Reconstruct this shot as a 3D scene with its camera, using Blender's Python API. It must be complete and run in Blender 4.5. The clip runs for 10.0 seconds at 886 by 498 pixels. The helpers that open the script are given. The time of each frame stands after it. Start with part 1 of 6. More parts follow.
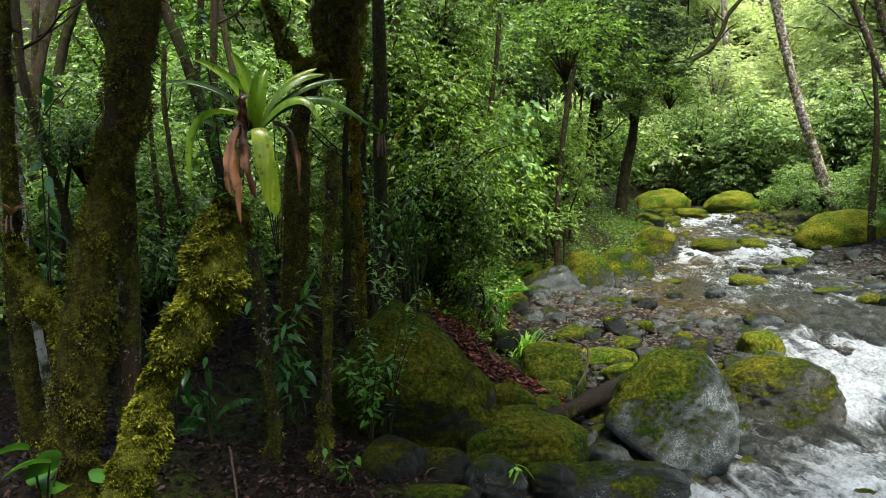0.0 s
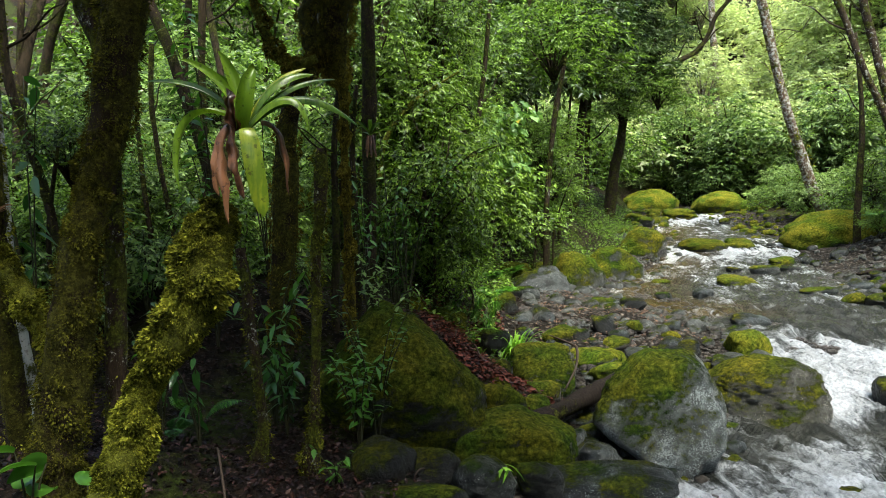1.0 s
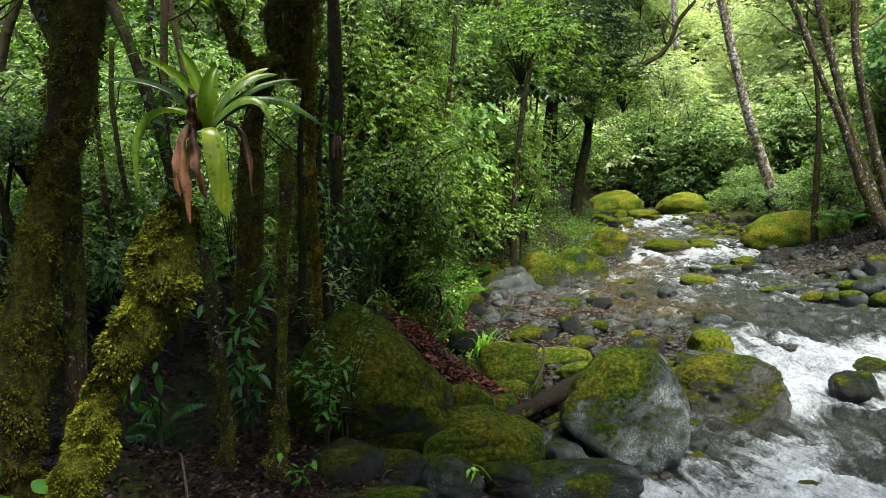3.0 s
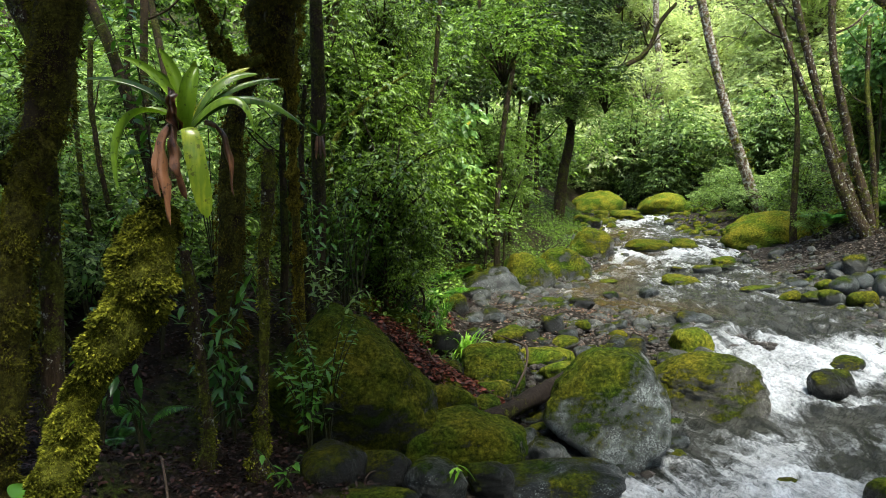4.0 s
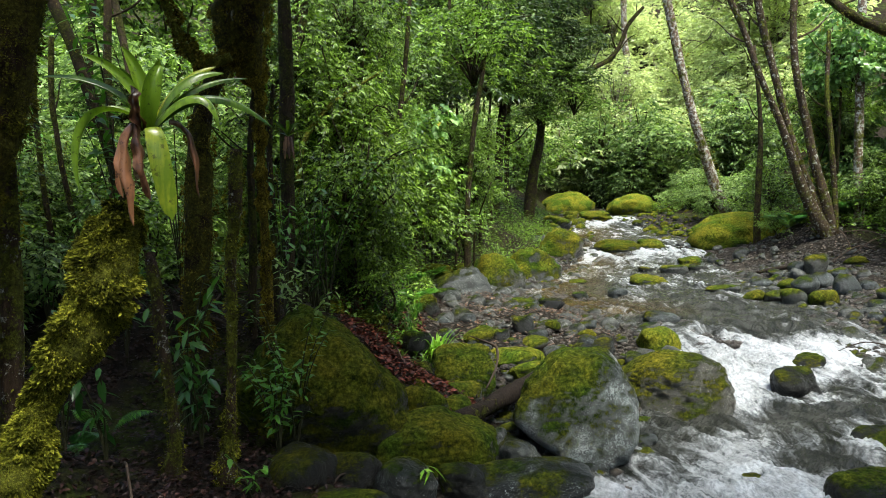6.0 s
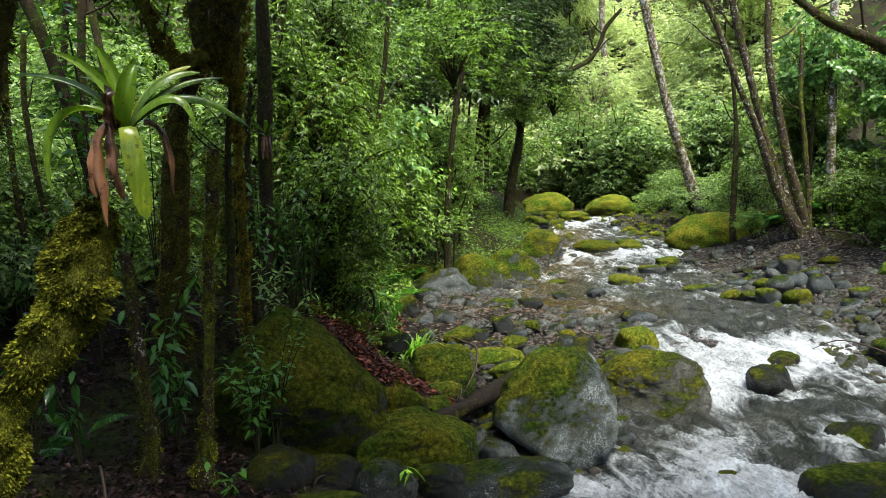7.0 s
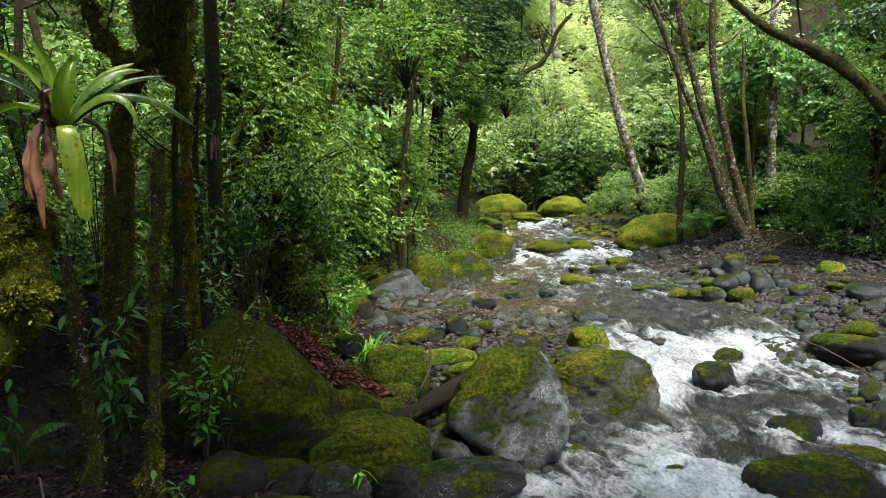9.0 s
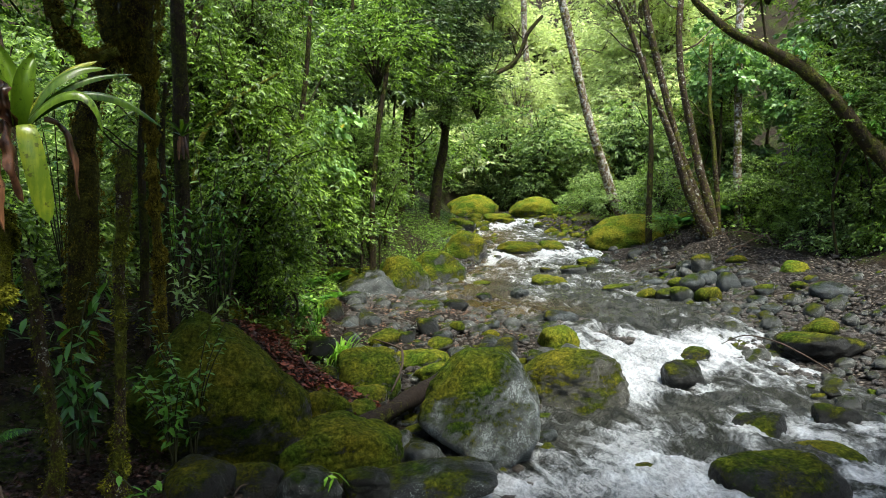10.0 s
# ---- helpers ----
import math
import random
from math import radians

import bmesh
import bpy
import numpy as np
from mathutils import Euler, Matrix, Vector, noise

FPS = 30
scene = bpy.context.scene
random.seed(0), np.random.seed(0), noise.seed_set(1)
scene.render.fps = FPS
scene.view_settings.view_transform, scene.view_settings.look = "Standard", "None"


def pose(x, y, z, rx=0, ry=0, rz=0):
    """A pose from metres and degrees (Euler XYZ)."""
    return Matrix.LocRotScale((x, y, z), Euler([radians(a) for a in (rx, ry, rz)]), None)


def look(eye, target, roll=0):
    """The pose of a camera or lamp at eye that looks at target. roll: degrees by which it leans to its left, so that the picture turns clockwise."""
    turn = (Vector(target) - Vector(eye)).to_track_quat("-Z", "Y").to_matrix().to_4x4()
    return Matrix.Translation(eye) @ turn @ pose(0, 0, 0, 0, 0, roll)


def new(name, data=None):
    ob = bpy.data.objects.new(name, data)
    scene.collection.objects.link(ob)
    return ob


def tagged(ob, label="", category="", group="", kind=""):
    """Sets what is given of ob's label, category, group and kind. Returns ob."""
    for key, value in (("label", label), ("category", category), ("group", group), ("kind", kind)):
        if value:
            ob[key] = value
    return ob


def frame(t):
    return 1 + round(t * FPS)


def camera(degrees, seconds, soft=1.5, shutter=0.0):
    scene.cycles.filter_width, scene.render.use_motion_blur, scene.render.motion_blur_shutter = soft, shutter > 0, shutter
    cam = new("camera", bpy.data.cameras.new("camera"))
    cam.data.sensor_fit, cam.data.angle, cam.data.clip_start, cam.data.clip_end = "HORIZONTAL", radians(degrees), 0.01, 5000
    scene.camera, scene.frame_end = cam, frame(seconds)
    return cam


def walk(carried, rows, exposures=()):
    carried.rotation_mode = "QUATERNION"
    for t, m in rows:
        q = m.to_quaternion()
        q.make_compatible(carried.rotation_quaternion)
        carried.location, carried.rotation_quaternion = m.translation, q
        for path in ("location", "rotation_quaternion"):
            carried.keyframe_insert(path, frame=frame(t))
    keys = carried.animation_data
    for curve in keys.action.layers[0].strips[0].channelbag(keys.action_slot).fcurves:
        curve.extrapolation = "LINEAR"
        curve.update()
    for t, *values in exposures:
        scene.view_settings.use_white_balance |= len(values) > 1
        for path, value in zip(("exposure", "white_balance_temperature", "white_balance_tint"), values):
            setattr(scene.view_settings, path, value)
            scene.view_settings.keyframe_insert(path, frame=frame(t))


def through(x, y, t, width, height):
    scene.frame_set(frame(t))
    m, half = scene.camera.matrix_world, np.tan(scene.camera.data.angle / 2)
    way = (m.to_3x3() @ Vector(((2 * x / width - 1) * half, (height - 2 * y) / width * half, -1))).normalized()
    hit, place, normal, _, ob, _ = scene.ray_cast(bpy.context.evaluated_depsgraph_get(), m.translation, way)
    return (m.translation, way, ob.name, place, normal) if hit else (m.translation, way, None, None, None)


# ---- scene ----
cam = camera(66.24, 10.0, soft=0.65)
# a pan on a tripod: the lens sits 0.173 m ahead of the upright axis; seconds and degrees turned to the right
EYE, ARM, TILT, LEAN = 2.1, 0.173, -3.53, 1.63
STOPS, KELVIN, TINT = 2.29, 6350, 3
PAN = [
    (0.0, 0.000),
    (0.5, 0.379),
    (1.0, 0.884),
    (1.5, 1.603),
    (2.0, 2.279),
    (2.5, 2.924),
    (4.0, 4.947),
    (4.5, 5.684),
    (5.0, 6.160),
    (5.5, 6.678),
    (7.0, 9.082),
    (7.5, 9.934),
    (8.0, 11.088),
    (8.5, 12.038),
    (9.0, 12.938),
    (9.5, 14.395),
    (10.0, 15.297),
]


def panned(a):
    a = radians(a)
    eye = Vector((ARM * math.sin(a), ARM * (math.cos(a) - 1), EYE))
    return look(eye, eye + Vector((math.sin(a), math.cos(a), math.tan(radians(TILT)))), -LEAN)


walk(cam, [(t, panned(a)) for t, a in PAN], [(0.0, STOPS, KELVIN, TINT), (10.0, STOPS, KELVIN, TINT)])

# ---- daylight: an overcast sky over the gap that the stream cuts into the forest ----
world = bpy.data.worlds.new("sky")
scene.world = world
world.use_nodes = True
wn = world.node_tree
sky = wn.nodes.new("ShaderNodeTexSky")
sky.sky_type, sky.sun_disc = "NISHITA", False
sky.sun_elevation, sky.sun_rotation = radians(65), radians(157)
sky.dust_density, sky.air_density = 4.0, 1.0
wn.links.new(sky.outputs[0], wn.nodes["Background"].inputs[0])
wn.nodes["Background"].inputs[1].default_value = 0.12
sun = new("sun", bpy.data.lights.new("sun", "SUN"))
sun.data.energy, sun.data.angle, sun.data.color = 1.9, radians(16), (1.0, 0.96, 0.88)
sun.matrix_world = look((6, -14, 33), (0, 0, 0))

# ---- materials ----
def nodes_of(name):
    m = bpy.data.materials.new(name)
    m.use_nodes = True
    return m, m.node_tree.nodes, m.node_tree.links, m.node_tree.nodes["Principled BSDF"]


def noise_node(ns, ls, scale, detail=6, rough=0.6, vector=None):
    n = ns.new("ShaderNodeTexNoise")
    n.inputs["Scale"].default_value, n.inputs["Detail"].default_value, n.inputs["Roughness"].default_value = scale, detail, rough
    if vector is not None:
        ls.new(vector, n.inputs["Vector"])
    return n


def ramp(ns, ls, src, stops):
    r = ns.new("ShaderNodeValToRGB")
    e = r.color_ramp.elements
    while len(e) < len(stops):
        e.new(0.5)
    for k, (p, c) in zip(e, stops):
        k.position, k.color = p, (*c, 1) if len(c) == 3 else c
    ls.new(src, r.inputs[0])
    return r.outputs[0]


def mix(ns, ls, fac, a, b, blend="MIX"):
    m = ns.new("ShaderNodeMix")
    m.data_type, m.blend_type = "RGBA", blend
    for sock, v in ((m.inputs[0], fac), (m.inputs[6], a), (m.inputs[7], b)):
        if isinstance(v, (int, float)):
            sock.default_value = v
        elif isinstance(v, tuple):
            sock.default_value = (*v, 1)
        else:
            ls.new(v, sock)
    return m.outputs[2]


def math_node(ns, ls, op, a, b=0.0, clamp=False):
    m = ns.new("ShaderNodeMath")
    m.operation, m.use_clamp = op, clamp
    for sock, v in zip(m.inputs, (a, b)):
        if isinstance(v, (int, float)):
            sock.default_value = v
        else:
            ls.new(v, sock)
    return m.outputs[0]


def bump(ns, ls, height, strength, distance, bsdf):
    b = ns.new("ShaderNodeBump")
    b.inputs["Strength"].default_value, b.inputs["Distance"].default_value = strength, distance
    ls.new(height, b.inputs["Height"])
    ls.new(b.outputs[0], bsdf.inputs["Normal"])


def rock_material(name, cover, stone=(0.05, 0.052, 0.05), gloss=0.38, speckle=0.5, shine=0.5, moss_light=1.0):
    """Wet stone with crusts of pale lichen, and moss on what faces up; cover 0 bare, 1 overgrown; the last factor
    brightens or darkens the moss as if lit or shaded.
    """
    m, ns, ls, bsdf = nodes_of(name)
    geo, info = ns.new("ShaderNodeNewGeometry"), ns.new("ShaderNodeObjectInfo")
    shift = ns.new("ShaderNodeVectorMath")
    shift.operation = "ADD"
    ls.new(geo.outputs["Position"], shift.inputs[0])
    ls.new(math_node(ns, ls, "MULTIPLY", info.outputs["Random"], 37.0), shift.inputs[1])
    v = shift.outputs[0]
    big, mid, fine = noise_node(ns, ls, 2.3, 5, 0.6, v), noise_node(ns, ls, 8, 9, 0.74, v), noise_node(ns, ls, 85, 5, 0.7, v)
    base = ramp(ns, ls, mid.outputs[0], [(0.32, tuple(c * 0.3 for c in stone)), (0.47, tuple(c * 0.8 for c in stone)), (0.58, tuple(c * 1.5 for c in stone)), (0.72, tuple(c * 2.6 for c in stone))])
    crust = math_node(ns, ls, "ADD", fine.outputs[0], math_node(ns, ls, "MULTIPLY", noise_node(ns, ls, 4.5, 7, 0.7, v).outputs[0], 0.55))
    lich = ramp(ns, ls, crust, [(0.95 - 0.08 * speckle, (0, 0, 0)), (1.03 - 0.08 * speckle, (1, 1, 1))])
    base = mix(ns, ls, math_node(ns, ls, "MULTIPLY", lich, min(speckle, 1)), base, (0.34, 0.35, 0.33))
    tint = ramp(ns, ls, info.outputs["Random"], [(0.0, (1.0, 0.93, 0.82)), (0.3, (0.6, 0.66, 0.68)), (0.75, (0.92, 1.0, 1.0)), (1.0, (1.25, 1.2, 1.1))])
    base = mix(ns, ls, 1.0, base, tint, "MULTIPLY")
    sep = ns.new("ShaderNodeSeparateXYZ")
    ls.new(geo.outputs["Normal"], sep.inputs[0])
    up = math_node(ns, ls, "MULTIPLY", sep.outputs[2], 0.42)
    up = math_node(ns, ls, "ADD", up, math_node(ns, ls, "MULTIPLY", sep.outputs[0], -0.16))
    a = math_node(ns, ls, "ADD", up, math_node(ns, ls, "MULTIPLY", big.outputs[0], 1.25))
    a = math_node(ns, ls, "ADD", a, math_node(ns, ls, "MULTIPLY", mid.outputs[0], 0.8))
    a = math_node(ns, ls, "ADD", a, math_node(ns, ls, "MULTIPLY", fine.outputs[0], 0.6))
    a = math_node(ns, ls, "ADD", a, cover - 1.99)
    mask = ramp(ns, ls, a, [(0.0, (0, 0, 0)), (0.2, (1, 1, 1))])
    # moss colour lightens with cover and on faces that point up
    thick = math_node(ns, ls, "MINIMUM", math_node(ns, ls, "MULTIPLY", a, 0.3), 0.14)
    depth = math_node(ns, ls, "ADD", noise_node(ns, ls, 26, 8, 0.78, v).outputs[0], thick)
    moss = ramp(ns, ls, depth, [(0.34, (0.005, 0.009, 0.001)), (0.5, tuple(c * moss_light for c in (0.026, 0.034, 0.005))), (0.64, tuple(c * moss_light for c in (0.09, 0.096, 0.012))), (0.8, tuple(c * moss_light for c in (0.25, 0.24, 0.035)))])
    hue = ramp(ns, ls, noise_node(ns, ls, 2.2, 4, 0.6, v).outputs[0], [(0.36, (0.45, 0.75, 0.5)), (0.64, (1.25, 1.12, 0.8))])
    moss = mix(ns, ls, 1.0, moss, hue, "MULTIPLY")
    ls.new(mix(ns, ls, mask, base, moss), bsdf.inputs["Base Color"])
    rr = math_node(ns, ls, "MULTIPLY_ADD", mask, 0.5)
    rr.node.inputs[2].default_value = gloss
    ls.new(rr, bsdf.inputs["Roughness"])
    sheen = math_node(ns, ls, "MULTIPLY_ADD", mask, 0.05 - shine)
    sheen.node.inputs[2].default_value = shine
    ls.new(sheen, bsdf.inputs["Specular IOR Level"])
    tuft = noise_node(ns, ls, 60, 8, 0.8, v)
    h = math_node(ns, ls, "ADD", math_node(ns, ls, "MULTIPLY", mid.outputs[0], 0.6), math_node(ns, ls, "MULTIPLY", math_node(ns, ls, "MULTIPLY", mask, tuft.outputs[0]), 1.0))
    h = math_node(ns, ls, "ADD", h, math_node(ns, ls, "MULTIPLY", fine.outputs[0], 0.2))
    bump(ns, ls, h, 1.0, 0.07, bsdf)
    return m


def leaf_material(name, dark, light, gloss=0.42, through=0.35, yellow=0.0, patch=0.9):
    m, ns, ls, bsdf = nodes_of(name)
    geo, info = ns.new("ShaderNodeNewGeometry"), ns.new("ShaderNodeObjectInfo")
    big = noise_node(ns, ls, patch, 3, 0.6, geo.outputs["Position"])
    f = math_node(ns, ls, "ADD", math_node(ns, ls, "MULTIPLY", geo.outputs["Random Per Island"], 0.95), math_node(ns, ls, "MULTIPLY", big.outputs[0], 0.5))
    f = math_node(ns, ls, "ADD", f, math_node(ns, ls, "MULTIPLY", info.outputs["Random"], 0.25))
    stops = [(0.3, dark), (0.72, tuple(0.62 * a + 0.38 * b for a, b in zip(dark, light))), (0.98, light)]
    col = ramp(ns, ls, math_node(ns, ls, "MULTIPLY", f, 0.85), [(min(p, 1), c) for p, c in stops])
    if yellow:
        sel = math_node(ns, ls, "GREATER_THAN", geo.outputs["Random Per Island"], 1 - yellow)
        col = mix(ns, ls, sel, col, (0.32, 0.26, 0.03))
    ls.new(col, bsdf.inputs["Base Color"])
    bsdf.inputs["Roughness"].default_value = gloss
    bsdf.inputs["Specular IOR Level"].default_value = 0.36 if gloss < 0.6 else 0.05
    tr = ns.new("ShaderNodeBsdfTranslucent")
    ls.new(mix(ns, ls, 1.0, col, (1.25, 1.35, 0.75), "MULTIPLY"), tr.inputs[0])
    ms = ns.new("ShaderNodeMixShader")
    ms.inputs[0].default_value = through
    ls.new(bsdf.outputs[0], ms.inputs[1])
    ls.new(tr.outputs[0], ms.inputs[2])
    ls.new(ms.outputs[0], ns["Material Output"].inputs[0])
    return m


def moss_material(name, dark, mid, light):
    """Moss blades: colour goes in clumps a few centimetres wide, with little change from blade to blade."""
    m, ns, ls, bsdf = nodes_of(name)
    geo = ns.new("ShaderNodeNewGeometry")
    v = geo.outputs["Position"]
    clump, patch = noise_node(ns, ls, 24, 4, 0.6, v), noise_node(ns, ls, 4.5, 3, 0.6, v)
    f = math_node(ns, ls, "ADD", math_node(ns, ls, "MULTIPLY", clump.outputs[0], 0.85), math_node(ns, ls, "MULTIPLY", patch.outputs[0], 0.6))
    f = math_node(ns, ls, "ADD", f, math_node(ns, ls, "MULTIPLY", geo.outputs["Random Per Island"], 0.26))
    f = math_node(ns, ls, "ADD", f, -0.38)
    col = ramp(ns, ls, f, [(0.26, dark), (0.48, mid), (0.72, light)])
    ls.new(col, bsdf.inputs["Base Color"])
    bsdf.inputs["Roughness"].default_value, bsdf.inputs["Specular IOR Level"].default_value = 0.9, 0.05
    tr = ns.new("ShaderNodeBsdfTranslucent")
    ls.new(col, tr.inputs[0])
    ms = ns.new("ShaderNodeMixShader")
    ms.inputs[0].default_value = 0.25
    ls.new(bsdf.outputs[0], ms.inputs[1])
    ls.new(tr.outputs[0], ms.inputs[2])
    ls.new(ms.outputs[0], ns["Material Output"].inputs[0])
    return m


def bark_material(name, dark, light, moss, lichen=0.0, moss_colour=(0.09, 0.1, 0.012), spread=5.5):
    m, ns, ls, bsdf = nodes_of(name)
    geo = ns.new("ShaderNodeNewGeometry")
    v = geo.outputs["Position"]
    st = ns.new("ShaderNodeMapping")
    st.inputs["Scale"].default_value = (1, 1, 0.22)
    ls.new(v, st.inputs[0])
    grain, blot, tuft = noise_node(ns, ls, 45, 7, 0.7, st.outputs[0]), noise_node(ns, ls, 5, 6, 0.65, v), noise_node(ns, ls, 60, 6, 0.8, v)
    col = ramp(ns, ls, grain.outputs[0], [(0.3, dark), (0.7, light)])
    if lichen:
        sp = ramp(ns, ls, noise_node(ns, ls, spread, 9, 0.78, st.outputs[0] if spread < 9 else v).outputs[0], [(0.66 - 0.25 * lichen, (0, 0, 0)), (0.7 - 0.22 * lichen, (1, 1, 1))])
        col = mix(ns, ls, sp, col, (0.36, 0.36, 0.31))
    edge = math_node(ns, ls, "ADD", math_node(ns, ls, "MULTIPLY", blot.outputs[0], 0.7), math_node(ns, ls, "MULTIPLY", tuft.outputs[0], 0.3))
    mask = ramp(ns, ls, edge, [(0.68 - 0.35 * moss, (0, 0, 0)), (0.74 - 0.35 * moss, (1, 1, 1))])
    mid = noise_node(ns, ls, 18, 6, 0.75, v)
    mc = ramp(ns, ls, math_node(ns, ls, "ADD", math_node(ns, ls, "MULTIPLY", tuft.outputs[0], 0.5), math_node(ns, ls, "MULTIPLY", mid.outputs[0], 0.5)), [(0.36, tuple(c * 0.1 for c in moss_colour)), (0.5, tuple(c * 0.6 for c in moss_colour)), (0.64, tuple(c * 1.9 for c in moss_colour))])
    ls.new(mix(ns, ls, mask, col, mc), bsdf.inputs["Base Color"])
    bsdf.inputs["Roughness"].default_value, bsdf.inputs["Specular IOR Level"].default_value = 0.85, 0.1
    h = math_node(ns, ls, "ADD", grain.outputs[0], math_node(ns, ls, "MULTIPLY", math_node(ns, ls, "MULTIPLY", mask, tuft.outputs[0]), 1.5))
    bump(ns, ls, h, 0.9, 0.025, bsdf)
    return m


def plain_material(name, a, b, scale=8, gloss=0.7, relief=0.3):
    m, ns, ls, bsdf = nodes_of(name)
    geo = ns.new("ShaderNodeNewGeometry")
    n = noise_node(ns, ls, scale, 7, 0.7, geo.outputs["Position"])
    f = math_node(ns, ls, "ADD", math_node(ns, ls, "MULTIPLY", geo.outputs["Random Per Island"], 0.5), math_node(ns, ls, "MULTIPLY", n.outputs[0], 0.6))
    ls.new(ramp(ns, ls, f, [(0.25, a), (0.85, b)]), bsdf.inputs["Base Color"])
    bsdf.inputs["Roughness"].default_value, bsdf.inputs["Specular IOR Level"].default_value = gloss, 0.2
    bump(ns, ls, n.outputs[0], relief, 0.02, bsdf)
    return m


def soil_material():
    """Dark earth with moss and rotted leaves, darkened further to carry forest shade; stream gravel by the mesh's own
    "gravel" values.
    """
    m, ns, ls, bsdf = nodes_of("forest_soil")
    geo, att = ns.new("ShaderNodeNewGeometry"), ns.new("ShaderNodeAttribute")
    att.attribute_name = "gravel"
    v = geo.outputs["Position"]
    a, b, c = noise_node(ns, ls, 1.2, 5, 0.6, v), noise_node(ns, ls, 14, 8, 0.75, v), noise_node(ns, ls, 60, 6, 0.7, v)
    # near-black earth: shade of the forest floor is put into the colour
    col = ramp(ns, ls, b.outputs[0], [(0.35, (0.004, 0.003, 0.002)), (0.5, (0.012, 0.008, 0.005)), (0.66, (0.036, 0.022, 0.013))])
    moss = ramp(ns, ls, a.outputs[0], [(0.46, (0, 0, 0)), (0.58, (1, 1, 1))])
    moss = mix(ns, ls, 1.0, moss, ramp(ns, ls, b.outputs[0], [(0.42, (0, 0, 0)), (0.54, (1, 1, 1))]), "MULTIPLY")
    col = mix(ns, ls, moss, col, (0.03, 0.042, 0.005))
    cells = ns.new("ShaderNodeTexVoronoi")
    cells.inputs["Scale"].default_value = 17
    ls.new(mix(ns, ls, 0.06, v, b.outputs["Color"], "ADD"), cells.inputs["Vector"])
    sep = ns.new("ShaderNodeSeparateColor")
    ls.new(cells.outputs["Color"], sep.inputs[0])
    peb = ramp(ns, ls, sep.outputs[0], [(0.0, (0.02, 0.019, 0.018)), (0.5, (0.06, 0.053, 0.046)), (0.8, (0.11, 0.09, 0.072)), (1.0, (0.2, 0.17, 0.14))])
    peb = mix(ns, ls, ramp(ns, ls, cells.outputs["Distance"], [(0.25, (0, 0, 0)), (0.55, (1, 1, 1))]), peb, (0.012, 0.009, 0.006))
    g = ramp(ns, ls, math_node(ns, ls, "ADD", att.outputs["Fac"], math_node(ns, ls, "MULTIPLY", math_node(ns, ls, "SUBTRACT", b.outputs[0], 0.5), 0.8)), [(0.45, (0, 0, 0)), (0.6, (1, 1, 1))])
    ls.new(mix(ns, ls, g, col, peb), bsdf.inputs["Base Color"])
    bsdf.inputs["Roughness"].default_value, bsdf.inputs["Specular IOR Level"].default_value = 0.8, 0.1
    h = math_node(ns, ls, "ADD", b.outputs[0], math_node(ns, ls, "MULTIPLY", c.outputs[0], 0.4))
    h = math_node(ns, ls, "SUBTRACT", h, math_node(ns, ls, "MULTIPLY", math_node(ns, ls, "MULTIPLY", g, cells.outputs["Distance"]), 0.9))
    bump(ns, ls, h, 1.0, 0.06, bsdf)
    return m


def water_material():
    """Clear dark stream water over a brown bed; the mesh's own values give the white of broken water and of painted
    pool glints.
    """
    m, ns, ls, bsdf = nodes_of("stream_water")
    geo = ns.new("ShaderNodeNewGeometry")
    foam_glint, shoal = ns.new("ShaderNodeAttribute"), ns.new("ShaderNodeAttribute")
    foam_glint.attribute_name, shoal.attribute_name = "foam_glint", "shoal"
    st = ns.new("ShaderNodeMapping")
    st.inputs["Rotation"].default_value, st.inputs["Scale"].default_value = (0, 0, radians(24)), (1.0, 0.6, 1.0)
    ls.new(geo.outputs["Position"], st.inputs[0])
    n1, n2 = noise_node(ns, ls, 3.6, 7, 0.66, st.outputs[0]), noise_node(ns, ls, 30, 7, 0.74, st.outputs[0])
    n1.inputs["Distortion"].default_value = 1.4
    k = math_node(ns, ls, "ADD", math_node(ns, ls, "MULTIPLY", n1.outputs[0], 1.5), math_node(ns, ls, "MULTIPLY", n2.outputs[0], 0.5))
    k = math_node(ns, ls, "ADD", math_node(ns, ls, "ADD", foam_glint.outputs["Fac"], k), -1.58)
    mask = ramp(ns, ls, k, [(0.0, (0, 0, 0)), (0.16, (0.16, 0.16, 0.16)), (0.34, (0.5, 0.5, 0.5)), (0.7, (1, 1, 1))])
    bed = ramp(ns, ls, noise_node(ns, ls, 11, 6, 0.7, geo.outputs["Position"]).outputs[0], [(0.35, (0.035, 0.024, 0.008)), (0.65, (0.12, 0.085, 0.03))])
    # pool colour lifted to stand in for reflected sky
    deep = ramp(ns, ls, n1.outputs[0], [(0.35, (0.02, 0.022, 0.019)), (0.7, (0.095, 0.098, 0.085))])
    col = mix(ns, ls, shoal.outputs["Fac"], deep, bed)
    white = ramp(ns, ls, n2.outputs[0], [(0.36, (0.4, 0.44, 0.47)), (0.58, (0.8, 0.83, 0.85))])
    ls.new(mix(ns, ls, mask, col, white), bsdf.inputs["Base Color"])
    rr = math_node(ns, ls, "MULTIPLY_ADD", mask, 0.5)
    rr.node.inputs[2].default_value = 0.07
    ls.new(rr, bsdf.inputs["Roughness"])
    bsdf.inputs["IOR"].default_value = 1.33
    h = math_node(ns, ls, "ADD", n1.outputs[0], math_node(ns, ls, "MULTIPLY", n2.outputs[0], 0.85))
    bump(ns, ls, h, 1.0, 0.16, bsdf)
    return m


